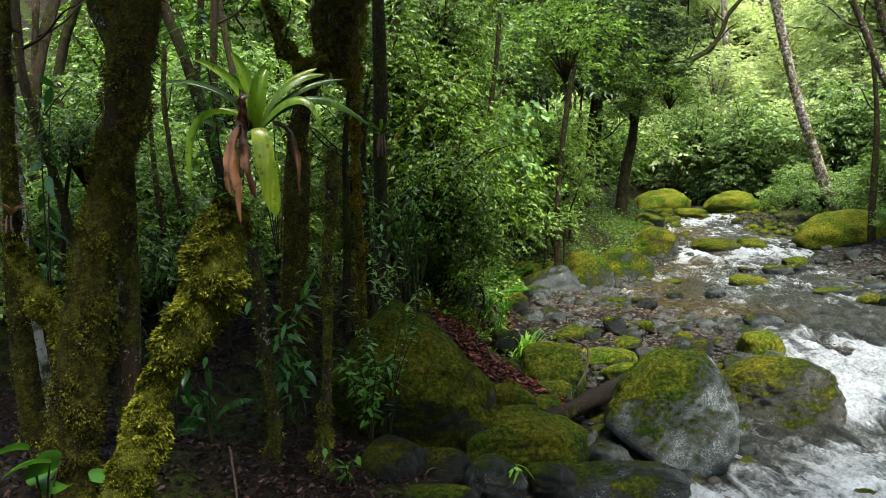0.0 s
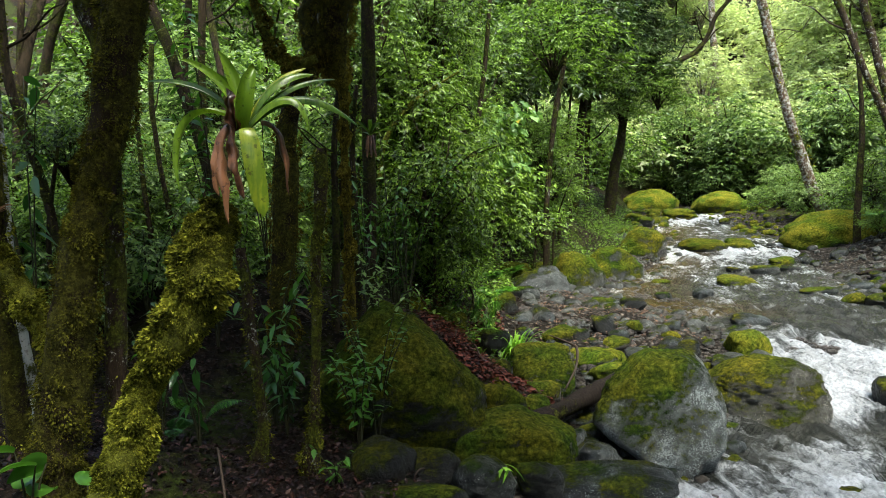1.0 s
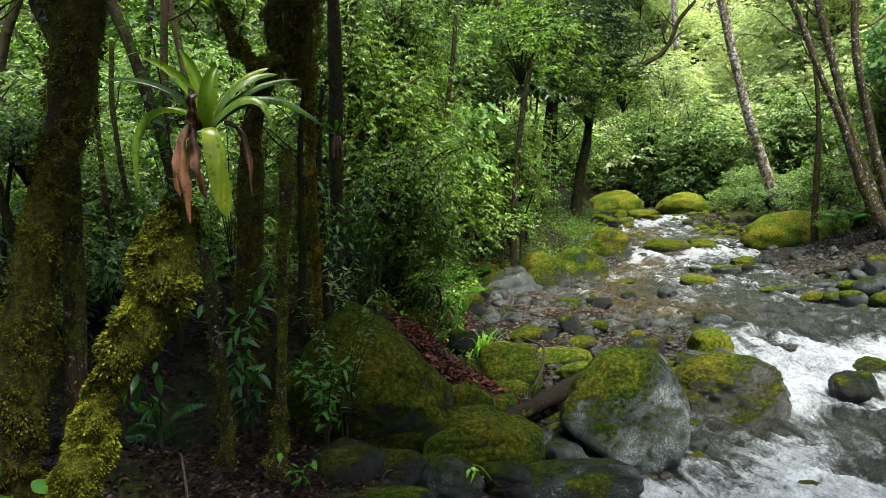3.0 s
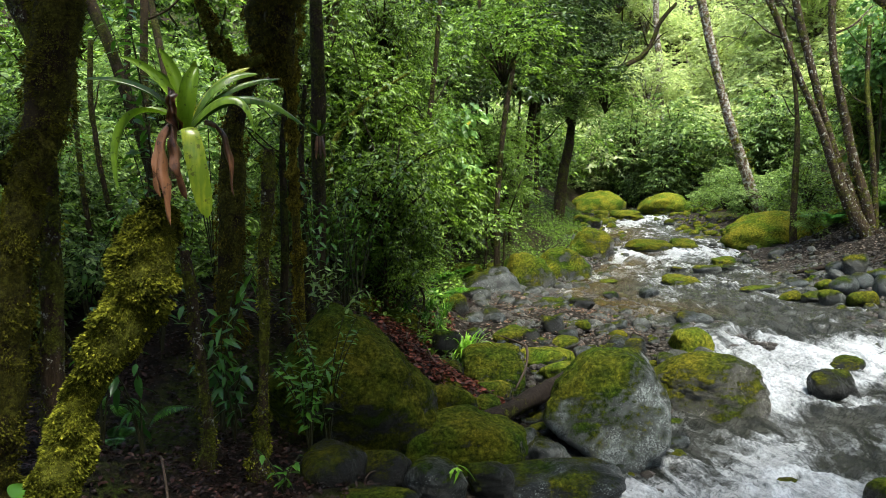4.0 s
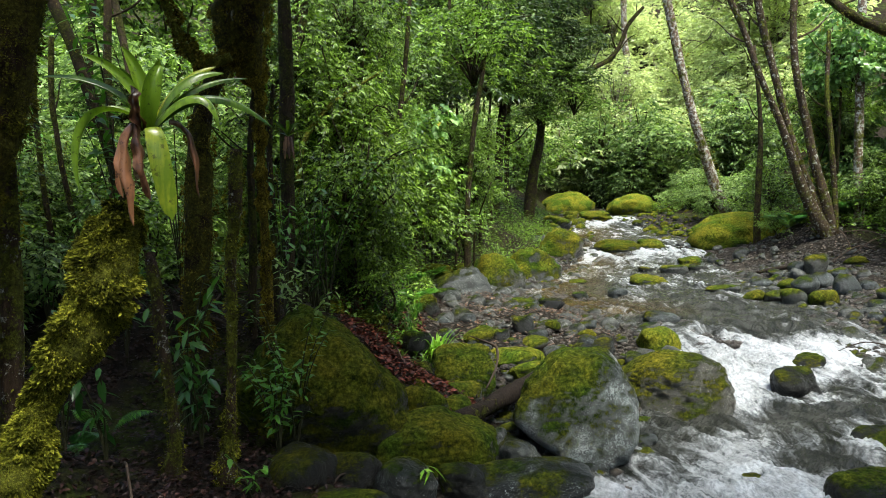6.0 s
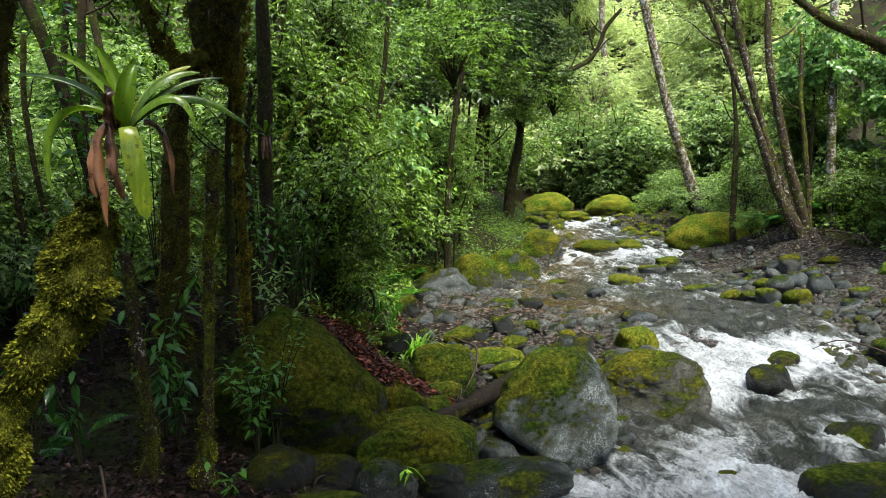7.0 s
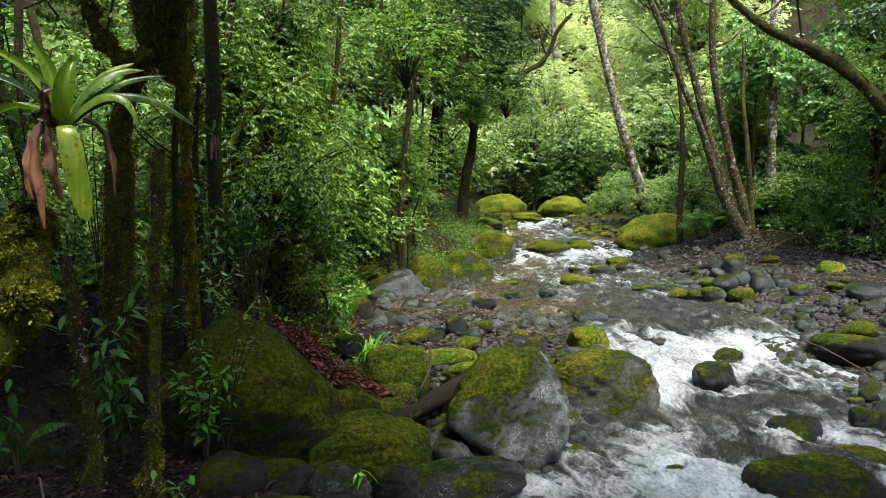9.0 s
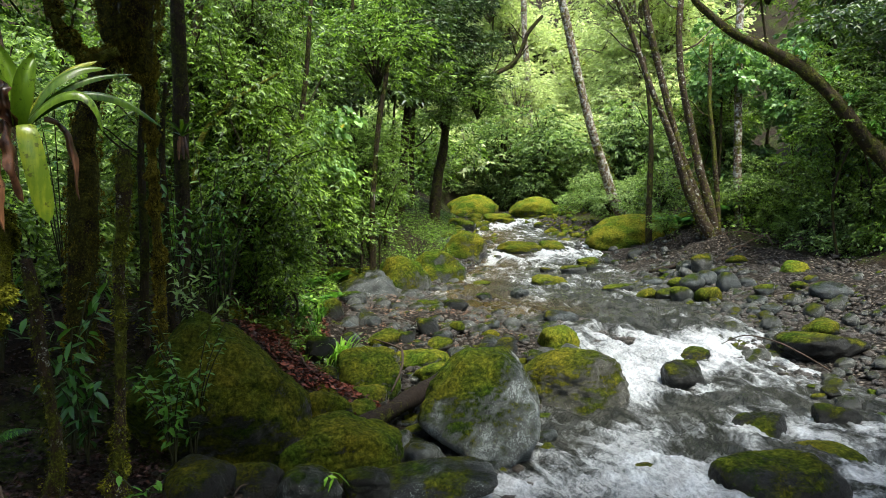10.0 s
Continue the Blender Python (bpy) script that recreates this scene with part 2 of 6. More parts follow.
ROCK_BARE = rock_material("wet_grey_stone", 0.36, (0.034, 0.037, 0.036), 0.38, 0.8, 0.3)
ROCK_SHORE = rock_material("speckled_wet_stone", 0.4, (0.017, 0.018, 0.017), 0.3, 1.25, 0.35)
ROCK_HALF = rock_material("half_mossy_stone", 0.6, (0.075, 0.078, 0.072), 0.34, 2.0)
ROCK_THIN = rock_material("thinly_mossed_stone", 0.6, (0.052, 0.054, 0.048), 0.3, 1.1)
ROCK_MOSS = rock_material("mossy_stone", 0.78, (0.05, 0.051, 0.047), 0.36, 1.2, 0.5, 1.0)
# fuller moss, its colour also brightened as if in open daylight
ROCK_FULL = rock_material("moss_cushion", 0.98, (0.045, 0.045, 0.04), 0.38, 1.2, 0.5, 1.3)
# darker copy of the mossy stone, with shade put into its colour
ROCK_SHADE = rock_material("shade_darkened_mossy_stone", 0.94, (0.02, 0.021, 0.019), 0.4, 0.8, 0.3, 0.85)
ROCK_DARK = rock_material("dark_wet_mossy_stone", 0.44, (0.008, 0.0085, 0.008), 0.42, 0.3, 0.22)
PEBBLE = rock_material("stream_pebble", 0.12, (0.042, 0.035, 0.03), 0.32, 0.5, 0.3)
SOIL, WATER = soil_material(), water_material()
BARK_MOSS = bark_material("mossy_bark", (0.02, 0.014, 0.008), (0.075, 0.052, 0.03), 0.95, 0.2, (0.16, 0.17, 0.022))
BARK_WET = bark_material("dark_wet_bark", (0.006, 0.004, 0.002), (0.035, 0.023, 0.012), 0.72, 0.2, (0.07, 0.066, 0.009))
BARK_WHITE = bark_material("white_lichen_bark", (0.03, 0.022, 0.016), (0.12, 0.09, 0.07), 0.45, 1.0, (0.09, 0.1, 0.012), 12)
BARK_DARK = bark_material("dark_bark", (0.009, 0.007, 0.004), (0.045, 0.032, 0.018), 0.55, 0.15, (0.05, 0.055, 0.008))
BARK_PALE = bark_material("pale_lichen_bark", (0.035, 0.02, 0.012), (0.18, 0.122, 0.084), 0.45, 0.68, (0.09, 0.1, 0.012), 12)
BARK_MIX = bark_material("lichen_spotted_bark", (0.012, 0.008, 0.005), (0.055, 0.036, 0.022), 0.6, 0.36, (0.09, 0.1, 0.012), 17)
BARK_FAR = bark_material("far_lichen_bark", (0.016, 0.011, 0.007), (0.065, 0.045, 0.027), 0.42, 0.42, (0.09, 0.1, 0.012), 12)
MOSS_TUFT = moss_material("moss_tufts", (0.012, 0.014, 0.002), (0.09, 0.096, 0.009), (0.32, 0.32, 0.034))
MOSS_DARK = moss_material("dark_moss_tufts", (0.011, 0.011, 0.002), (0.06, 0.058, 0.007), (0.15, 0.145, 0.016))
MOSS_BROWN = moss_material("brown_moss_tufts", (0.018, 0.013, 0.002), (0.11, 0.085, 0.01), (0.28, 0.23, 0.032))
LEAF_DARK = leaf_material("dark_leaves", (0.008, 0.022, 0.006), (0.08, 0.13, 0.03), 0.36, 0.24)
LEAF_MID = leaf_material("green_leaves", (0.009, 0.025, 0.004), (0.17, 0.28, 0.036), 0.38, 0.34)
LEAF_BRIGHT = leaf_material("bright_leaves", (0.009, 0.028, 0.003), (0.18, 0.29, 0.03), 0.38, 0.36)
# lighter copy of the green leaves; brighter light is put into its colour
LEAF_GLADE = leaf_material("leaves_painted_sunlit", (0.032, 0.066, 0.018), (0.28, 0.39, 0.13), 0.34, 0.45)
# hillside haze and brightness are put into these pale colours
LEAF_PALE = leaf_material("haze_paled_leaves", (0.24, 0.29, 0.14), (0.52, 0.57, 0.34), 0.5, 0.58)
LEAF_BLUE = leaf_material("broad_leaves", (0.042, 0.1, 0.03), (0.2, 0.34, 0.1), 0.33, 0.42, 0.01)
# leaf colours brought near black to carry the shade of the floor
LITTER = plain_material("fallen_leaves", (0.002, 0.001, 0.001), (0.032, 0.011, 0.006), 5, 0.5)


def strap_material(name, dark, light, stain):
    """Long leaves with lengthwise streaks, pale edges and dark spots."""
    m, ns, ls, bsdf = nodes_of(name)
    geo, info = ns.new("ShaderNodeNewGeometry"), ns.new("ShaderNodeObjectInfo")
    st = ns.new("ShaderNodeMapping")
    st.inputs["Scale"].default_value = (1, 1, 0.15)
    ls.new(geo.outputs["Position"], st.inputs[0])
    a, b, c = noise_node(ns, ls, 7, 4, 0.6, geo.outputs["Position"]), noise_node(ns, ls, 90, 4, 0.6, st.outputs[0]), noise_node(ns, ls, 38, 5, 0.7, geo.outputs["Position"])
    f = math_node(ns, ls, "ADD", math_node(ns, ls, "MULTIPLY", a.outputs[0], 0.75), math_node(ns, ls, "MULTIPLY", b.outputs[0], 0.35))
    f = math_node(ns, ls, "ADD", f, math_node(ns, ls, "MULTIPLY_ADD", info.outputs["Random"], 0.35))
    f = math_node(ns, ls, "ADD", f, -0.75)
    col = ramp(ns, ls, f, [(0.3, dark), (0.46, tuple((p + q) / 2 for p, q in zip(dark, light))), (0.6, light)])
    spot = ramp(ns, ls, c.outputs[0], [(0.57, (0, 0, 0)), (0.62, (1, 1, 1))])
    col = mix(ns, ls, math_node(ns, ls, "MULTIPLY", spot, 0.75), col, stain)
    ls.new(col, bsdf.inputs["Base Color"])
    bsdf.inputs["Roughness"].default_value = 0.3
    bump(ns, ls, b.outputs[0], 0.3, 0.004, bsdf)
    tr = ns.new("ShaderNodeBsdfTranslucent")
    ls.new(mix(ns, ls, 1.0, col, (1.2, 1.3, 0.5), "MULTIPLY"), tr.inputs[0])
    ms = ns.new("ShaderNodeMixShader")
    ms.inputs[0].default_value = 0.3
    ls.new(bsdf.outputs[0], ms.inputs[1])
    ls.new(tr.outputs[0], ms.inputs[2])
    ls.new(ms.outputs[0], ns["Material Output"].inputs[0])
    return m

# ---- the lie of the land ----
# river banks, water level and ground, metres; the stream comes down from +y and passes right of the camera
def line(points):
    xs, ys = zip(*points)
    return lambda v: np.interp(v, xs, ys)


bank_left = line([(-20, 0.6), (0, 0.9), (3, 1.2), (5, 1.7), (6.4, 2.5), (8.3, 3.9), (10.2, 3.7), (12.6, 3.2), (15, 4.6), (17.9, 6.2), (21, 7.2), (25.6, 8.4), (32, 11), (45, 16)])
bank_right = line([(-20, 7), (0, 6.4), (5, 6.3), (6.5, 6.3), (8.1, 6.7), (10, 7.3), (12.4, 7.9), (15, 8.7), (17.7, 9.6), (21, 10.4), (25.6, 11), (32, 13.4), (45, 18)])
level = line([(-20, -0.5), (0, -0.12), (5.6, 0.0), (6.6, 0.06), (7.6, 0.2), (8.9, 0.38), (13.3, 0.42), (16.5, 0.5), (18.8, 0.82), (22.5, 1.05), (25.5, 1.45), (32, 1.8), (45, 2.3)])
bank_foot = line([(-20, -0.5), (0, 0.1), (4, 0.3), (5, 0.25), (5.6, 0.9), (6, 1.2), (7, 1.1), (8, 0.9), (10, 1.3), (12.6, 1.7), (15, 3.2), (18, 4.9), (25, 7.2), (32, 10), (45, 15)])
rise_left = line([(-1, 0), (0, 0), (0.6, 0.25), (1.2, 0.65), (2, 1.0), (4, 1.2), (8, 1.5), (14, 2.4), (25, 7), (60, 28)])
rise_run = line([(-20, 0.6), (3, 0.6), (4.2, 0.45), (5, 0.5), (5.9, 1), (8, 1), (20, 0.8)])
bed = line([(-9, -0.5), (-0.8, -0.35), (0, -0.03), (0.5, 0.03), (3, 0.28), (60, 0.3)])
rise_right = line([(-9, -0.5), (-0.8, -0.35), (0, -0.03), (2.0, 0.22), (4.5, 0.5), (6, 1.2), (10, 3.6), (20, 11), (60, 40)])
far_rise = line([(0, 0), (31, 0), (36, 1.0), (45, 8), (60, 22), (90, 45)])


def green_edge(y):
    """Where the leafy bank gives way to stones."""
    return np.interp(y, [12.5, 14.5], [0, 1]) * (bank_left(y) - 0.8) + np.interp(y, [12.5, 14.5], [1, 0]) * (bank_foot(y) - 0.1)


def ground_z(x, y):
    left, right = bank_left(y) - x, x - bank_right(y)
    near = bed(left) + rise_run(y) * rise_left(bank_foot(y) - x)
    mound = 0.75 * np.exp(-((x - 11.6) / 1.5) ** 2 - ((y - 15.4) / 1.6) ** 2)
    return level(y) + np.where(left > right, near, rise_right(right) + mound) + far_rise(y)

# ---- shaping helpers ----
def rng_of(seed):
    return np.random.default_rng(seed)


def units(v):
    return v / np.maximum(np.linalg.norm(v, axis=-1, keepdims=True), 1e-9)


def mesh_of(name, verts, tris, material, smooth=False):
    """A mesh from arrays of corners and of three- or four-cornered faces (a list of such arrays)."""
    me = bpy.data.meshes.new(name)
    groups = tris if isinstance(tris, list) else [tris]
    loops = np.concatenate([g.ravel() for g in groups])
    sizes = np.concatenate([np.full(len(g), g.shape[1]) for g in groups])
    me.vertices.add(len(verts))
    me.vertices.foreach_set("co", np.asarray(verts, np.float32).ravel())
    me.loops.add(len(loops))
    me.loops.foreach_set("vertex_index", loops.astype(np.int32))
    me.polygons.add(len(sizes))
    me.polygons.foreach_set("loop_start", (np.cumsum(sizes) - sizes).astype(np.int32))
    if smooth:
        me.polygons.foreach_set("use_smooth", np.ones(len(sizes), bool))
    me.materials.append(material)
    me.update(calc_edges=True)
    me.validate()
    return me


def piece(name, me, parent=None, label="", m=None):
    ob = new(name, me)
    if parent is not None:
        ob.parent = parent
    if m is not None:
        ob.matrix_basis = m
    return tagged(ob, label)


def base_at(name, x, y, z, label, category, group=""):
    ob = tagged(new(name), label, category, group)
    ob.empty_display_size = 0.1
    ob.matrix_basis = pose(x, y, z)
    return ob


def leaf_arrays(pos, axis, normal, length, width, fine=False, fold=0.18, droop=0.15):
    """Corners and faces of leaves that grow from pos along axis. Two faces each, or eight when fine."""
    axis = units(axis)
    side = units(np.cross(axis, normal))
    up = np.cross(side, axis)
    L, W = length[:, None], width[:, None]
    n = len(pos)
    if not fine:
        mid = pos + axis * L * 0.45
        c = [pos, mid + side * W / 2 + up * W * fold, pos + axis * L - up * L * droop, mid - side * W / 2 + up * W * fold]
        faces = np.array([[0, 1, 2], [0, 2, 3]])
    else:
        def at(u, w, h=0.0):
            return pos + axis * L * u + side * W * w + up * (W * h - L * droop * u * u)
        c = [pos, at(0.3, 0.42, fold), at(0.3, 0), at(0.3, -0.42, fold), at(0.65, 0.4, fold), at(0.65, 0), at(0.65, -0.4, fold), at(1, 0)]
        faces = np.array([[0, 2, 1], [0, 3, 2], [1, 2, 5], [1, 5, 4], [2, 3, 6], [2, 6, 5], [4, 5, 7], [5, 6, 7]])
    k = len(c)
    verts = np.stack(c, 1).reshape(-1, 3)
    tris = (faces[None] + (np.arange(n) * k)[:, None, None]).reshape(-1, 3)
    return verts, tris


def leaves(name, material, *args, **kw):
    v, f = leaf_arrays(*args, **kw)
    return mesh_of(name, v, f, material)


def tube_arrays(path, radii, sides=10, seed=0, rough=0.12, steps=5):
    """A limb along a smoothed line of points, knobbly, closed at both ends."""
    path, radii = np.asarray(path, float), np.asarray(radii, float)
    u = np.linspace(0, len(path) - 1, (len(path) - 1) * steps + 1)
    i = np.clip(u.astype(int), 0, len(path) - 2)
    f = (u - i)[:, None]
    p0, p1, p2, p3 = path[np.maximum(i - 1, 0)], path[i], path[i + 1], path[np.minimum(i + 2, len(path) - 1)]
    c = 0.5 * (2 * p1 + (p2 - p0) * f + (2 * p0 - 5 * p1 + 4 * p2 - p3) * f ** 2 + (3 * p1 - p0 - 3 * p2 + p3) * f ** 3)
    r = np.interp(u, np.arange(len(path)), radii)
    t = units(np.gradient(c, axis=0))
    ref = np.array([0.31, 0.83, 0.1])
    a = units(np.cross(t, ref))
    b = np.cross(t, a)
    th = np.linspace(0, 2 * np.pi, sides, endpoint=False)
    g = rng_of(seed)
    ph = g.uniform(0, 6.28, 6)
    s = np.linspace(0, 1, len(c)) * len(c)
    wob = 1 + rough * (np.sin(th[None] * 2 + ph[0] + s[:, None] * 0.35) + 0.7 * np.sin(th[None] * 3 + ph[1] - s[:, None] * 0.8) + 0.6 * np.sin(s[:, None] * 1.1 + ph[2])) / 1.5 + g.normal(0, rough * 0.45, (len(c), sides))
    ring = c[:, None] + r[:, None, None] * wob[..., None] * (a[:, None] * np.cos(th)[None, :, None] + b[:, None] * np.sin(th)[None, :, None])
    v = np.concatenate([ring.reshape(-1, 3), c[:1], c[-1:]])
    m, k = len(c), sides
    q = np.arange((m - 1) * k).reshape(m - 1, k)
    nx = np.roll(q, -1, 1)
    quads = np.stack([q, nx, nx + k, q + k], -1).reshape(-1, 4)
    j = np.arange(k)
    ends = np.concatenate([np.stack([np.full(k, m * k), (j + 1) % k, j], -1), np.stack([np.full(k, m * k + 1), (m - 1) * k + j, (m - 1) * k + (j + 1) % k], -1)])
    return v, quads, ends


def tube(name, material, path, radii, sides=10, seed=0, rough=0.12, steps=5):
    v, q, e = tube_arrays(path, radii, sides, seed, rough, steps)
    return mesh_of(name, v, [q, e], material, smooth=True)


def tubes(name, material, limbs, sides=6):
    vs, qs, es, o = [], [], [], 0
    for k, (path, radii) in enumerate(limbs):
        v, q, e = tube_arrays(path, radii, sides, k, 0.1, 2)
        vs.append(v), qs.append(q + o), es.append(e + o)
        o += len(v)
    return mesh_of(name, np.concatenate(vs), [np.concatenate(qs), np.concatenate(es)], material, smooth=True)


def along(path, n, g):
    path = np.asarray(path, float)
    u = g.uniform(0, len(path) - 1, n)
    i = np.clip(u.astype(int), 0, len(path) - 2)
    f = (u - i)[:, None]
    return path[i] * (1 - f) + path[i + 1] * f, units(path[i + 1] - path[i]), u


def tufts(name, material, path, radii, count, size, seed, hang=0.5):
    """Short moss blades that stand out from a limb and hang."""
    g = rng_of(seed)
    c, t, u = along(path, count, g)
    r = np.interp(u, np.arange(len(radii)), radii)
    d = g.normal(size=(count, 3))
    d = units(d - (d * t).sum(1, keepdims=True) * t)
    pos = c + d * (r * g.uniform(0.94, 1.14, count))[:, None]
    ax = d + g.normal(0, 0.5, (count, 3)) + np.array([0, 0, -hang])
    lump = np.array([noise.noise(Vector(q * 9.0)) + 0.5 * noise.noise(Vector(q * 23.0)) for q in pos])
    pos = pos + d * (size * 1.4 * np.clip(lump * 2.2, 0, 1.3))[:, None]
    ln = size * g.uniform(0.4, 1.3, count) * np.clip(1 + 1.4 * lump, 0.55, 2.2)
    return leaves(name, material, pos, ax, g.normal(size=(count, 3)), ln, ln * 0.45)


def ball(detail):
    bm = bmesh.new()
    bmesh.ops.create_icosphere(bm, subdivisions=detail, radius=1.0)
    d = units(np.array([v.co[:] for v in bm.verts]))
    tri = np.array([[v.index for v in f.verts] for f in bm.faces])
    bm.free()
    return d, tri


def rock_mesh(name, material, seed, size, cuts=14, detail=4, knobs=0.05, planes=(), edge=9.0):
    """A worn boulder: a block bounded by planes (nx, ny, nz, distance, in half sizes) and random cuts, its edges rounded off; its foot is at z = 0."""
    g = rng_of(seed)
    d, tri = ball(detail)
    pn = units(g.normal(size=(cuts, 3)) * np.array([1, 1, 0.8]))
    pd = g.uniform(0.72, 1.0, cuts) if not planes else g.uniform(0.88, 1.1, cuts)
    own = np.array(planes, float).reshape(-1, 4)
    ln = np.linalg.norm(own[:, :3], axis=1, keepdims=True) if len(own) else np.ones((0, 1))
    pn = np.concatenate([pn, own[:, :3] / ln, np.eye(3), -np.eye(3)])
    pd = np.concatenate([pd, own[:, 3], np.full(6, 0.97)])
    k = np.maximum(d @ pn.T, 0) / pd
    r = 1 / np.maximum((k ** edge).sum(1), 1e-9) ** (1 / edge)
    wob = np.array([noise.fractal(Vector(q * 1.7 + seed), 0.7, 2.0, 6) for q in d])
    fine = np.array([noise.ridged_multi_fractal(Vector(q * 5 + seed * 2), 0.8, 2.1, 4, 1.0, 2.0) for q in d])
    v = d * (r * (1 + knobs * wob * 1.6 - knobs * 0.22 * fine))[:, None]
    v *= np.array(size) / (v.max(0) - v.min(0))
    v[:, 2] -= v[:, 2].min()
    return mesh_of(name, v, tri, material, smooth=True)

# ---- ground and stream ----
def bumps(x, y, scale, seed=0.0):
    return np.array([noise.fractal(Vector((a * scale + seed, b * scale, seed)), 0.8, 2.0, 4) for a, b in zip(np.ravel(x), np.ravel(y))]).reshape(np.shape(x))


def grid_faces(rows, cols):
    q = np.arange((rows - 1) * cols).reshape(rows - 1, cols)[:, :-1].ravel()
    return np.stack([q, q + 1, q + 1 + cols, q + cols], -1)


def spaced(*runs):
    return np.concatenate([np.arange(a, b, s) for a, b, s in runs])


def relief(x, y):
    """Small humps of the forest floor over ground_z, fading out towards the water."""
    dry = np.maximum(bank_left(y) - x, x - bank_right(y))
    return (0.16 * bumps(x, y, 0.9) + 0.05 * bumps(x, y, 4.0, 3.0)) * np.clip(dry / 1.5, 0.15, 1)


def build_ground():
    xs = spaced((-400, -60, 20), (-60, -14, 1.6), (-14, -5, 0.4), (-5, 13, 0.13), (13, 24, 0.5), (24, 60, 1.8), (60, 400, 20))
    ys = spaced((-400, -40, 20), (-40, -4, 1.5), (-4, 1.5, 0.4), (1.5, 15, 0.13), (15, 32, 0.3), (32, 70, 1.2), (70, 401, 20))
    X, Y = np.meshgrid(xs, ys)
    Z = ground_z(X, Y)
    near = (np.abs(X) < 30) & (Y > -10) & (Y < 50)
    b = np.zeros_like(Z)
    b[near] = relief(X[near], Y[near])
    Z = Z + b
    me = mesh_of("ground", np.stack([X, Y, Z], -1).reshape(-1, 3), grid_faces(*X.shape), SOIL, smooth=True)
    wet = np.clip(1.3 - np.abs(X - np.clip(X, green_edge(Y) + 0.2, bank_right(Y) + np.interp(Y, [12, 18], [3.2, 0.9]))) / 0.6, 0, 1) * (np.abs(Y) < 45)
    me.attributes.new("gravel", "FLOAT", "POINT").data.foreach_set("value", wet.astype(np.float32).ravel())
    tagged(new("ground", me), "forest soil darkened for shade, with moss patches and leaf litter", "ground", kind="structure")


# y 9 to 13: extra white stands in for sky glints on the pool
foam_glint_of = line([(-20, 0.3), (2, 0.6), (4.5, 0.76), (5.6, 0.72), (6.2, 0.73), (7.2, 0.78), (8.0, 0.68), (8.6, 0.54), (9.0, 0.52), (10, 0.52), (13, 0.54), (15, 0.6), (17, 0.7), (18.6, 0.82), (19.3, 0.62), (22, 0.6), (24, 0.72), (25.6, 0.78), (27, 0.5), (45, 0.3)])
rough_of = line([(-20, 0.06), (4, 0.07), (6, 0.075), (8, 0.1), (8.8, 0.08), (9.3, 0.085), (14, 0.09), (17, 0.08), (18.7, 0.08), (20, 0.04), (25, 0.07), (45, 0.05)])
# patches of the lower rapids, x, y, half widths and how much whiter or darker
EDDIES = [(2.9, 5.75, 0.42, 0.3, -0.4), (2.45, 5.35, 0.25, 0.3, -0.2), (3.5, 4.9, 0.4, 0.22, -0.2), (4.4, 5.95, 0.6, 0.3, -0.42), (3.75, 5.75, 0.45, 0.22, -0.3), (5.3, 5.5, 0.6, 0.4, -0.2), (4.3, 4.7, 0.6, 0.45, -0.28), (2.45, 5.0, 0.3, 0.4, -0.2), (3.15, 5.25, 0.55, 0.35, 0.3), (2.3, 4.4, 0.5, 0.3, 0.12), (4.9, 7.1, 0.8, 0.45, 0.2), (3.95, 7.3, 0.35, 0.6, 0.25), (3.7, 6.4, 0.3, 0.5, 0.2), (5.6, 6.3, 0.7, 0.25, 0.14)]
WET_STONES = []  # x, y, radius of the boulders that the stream breaks on


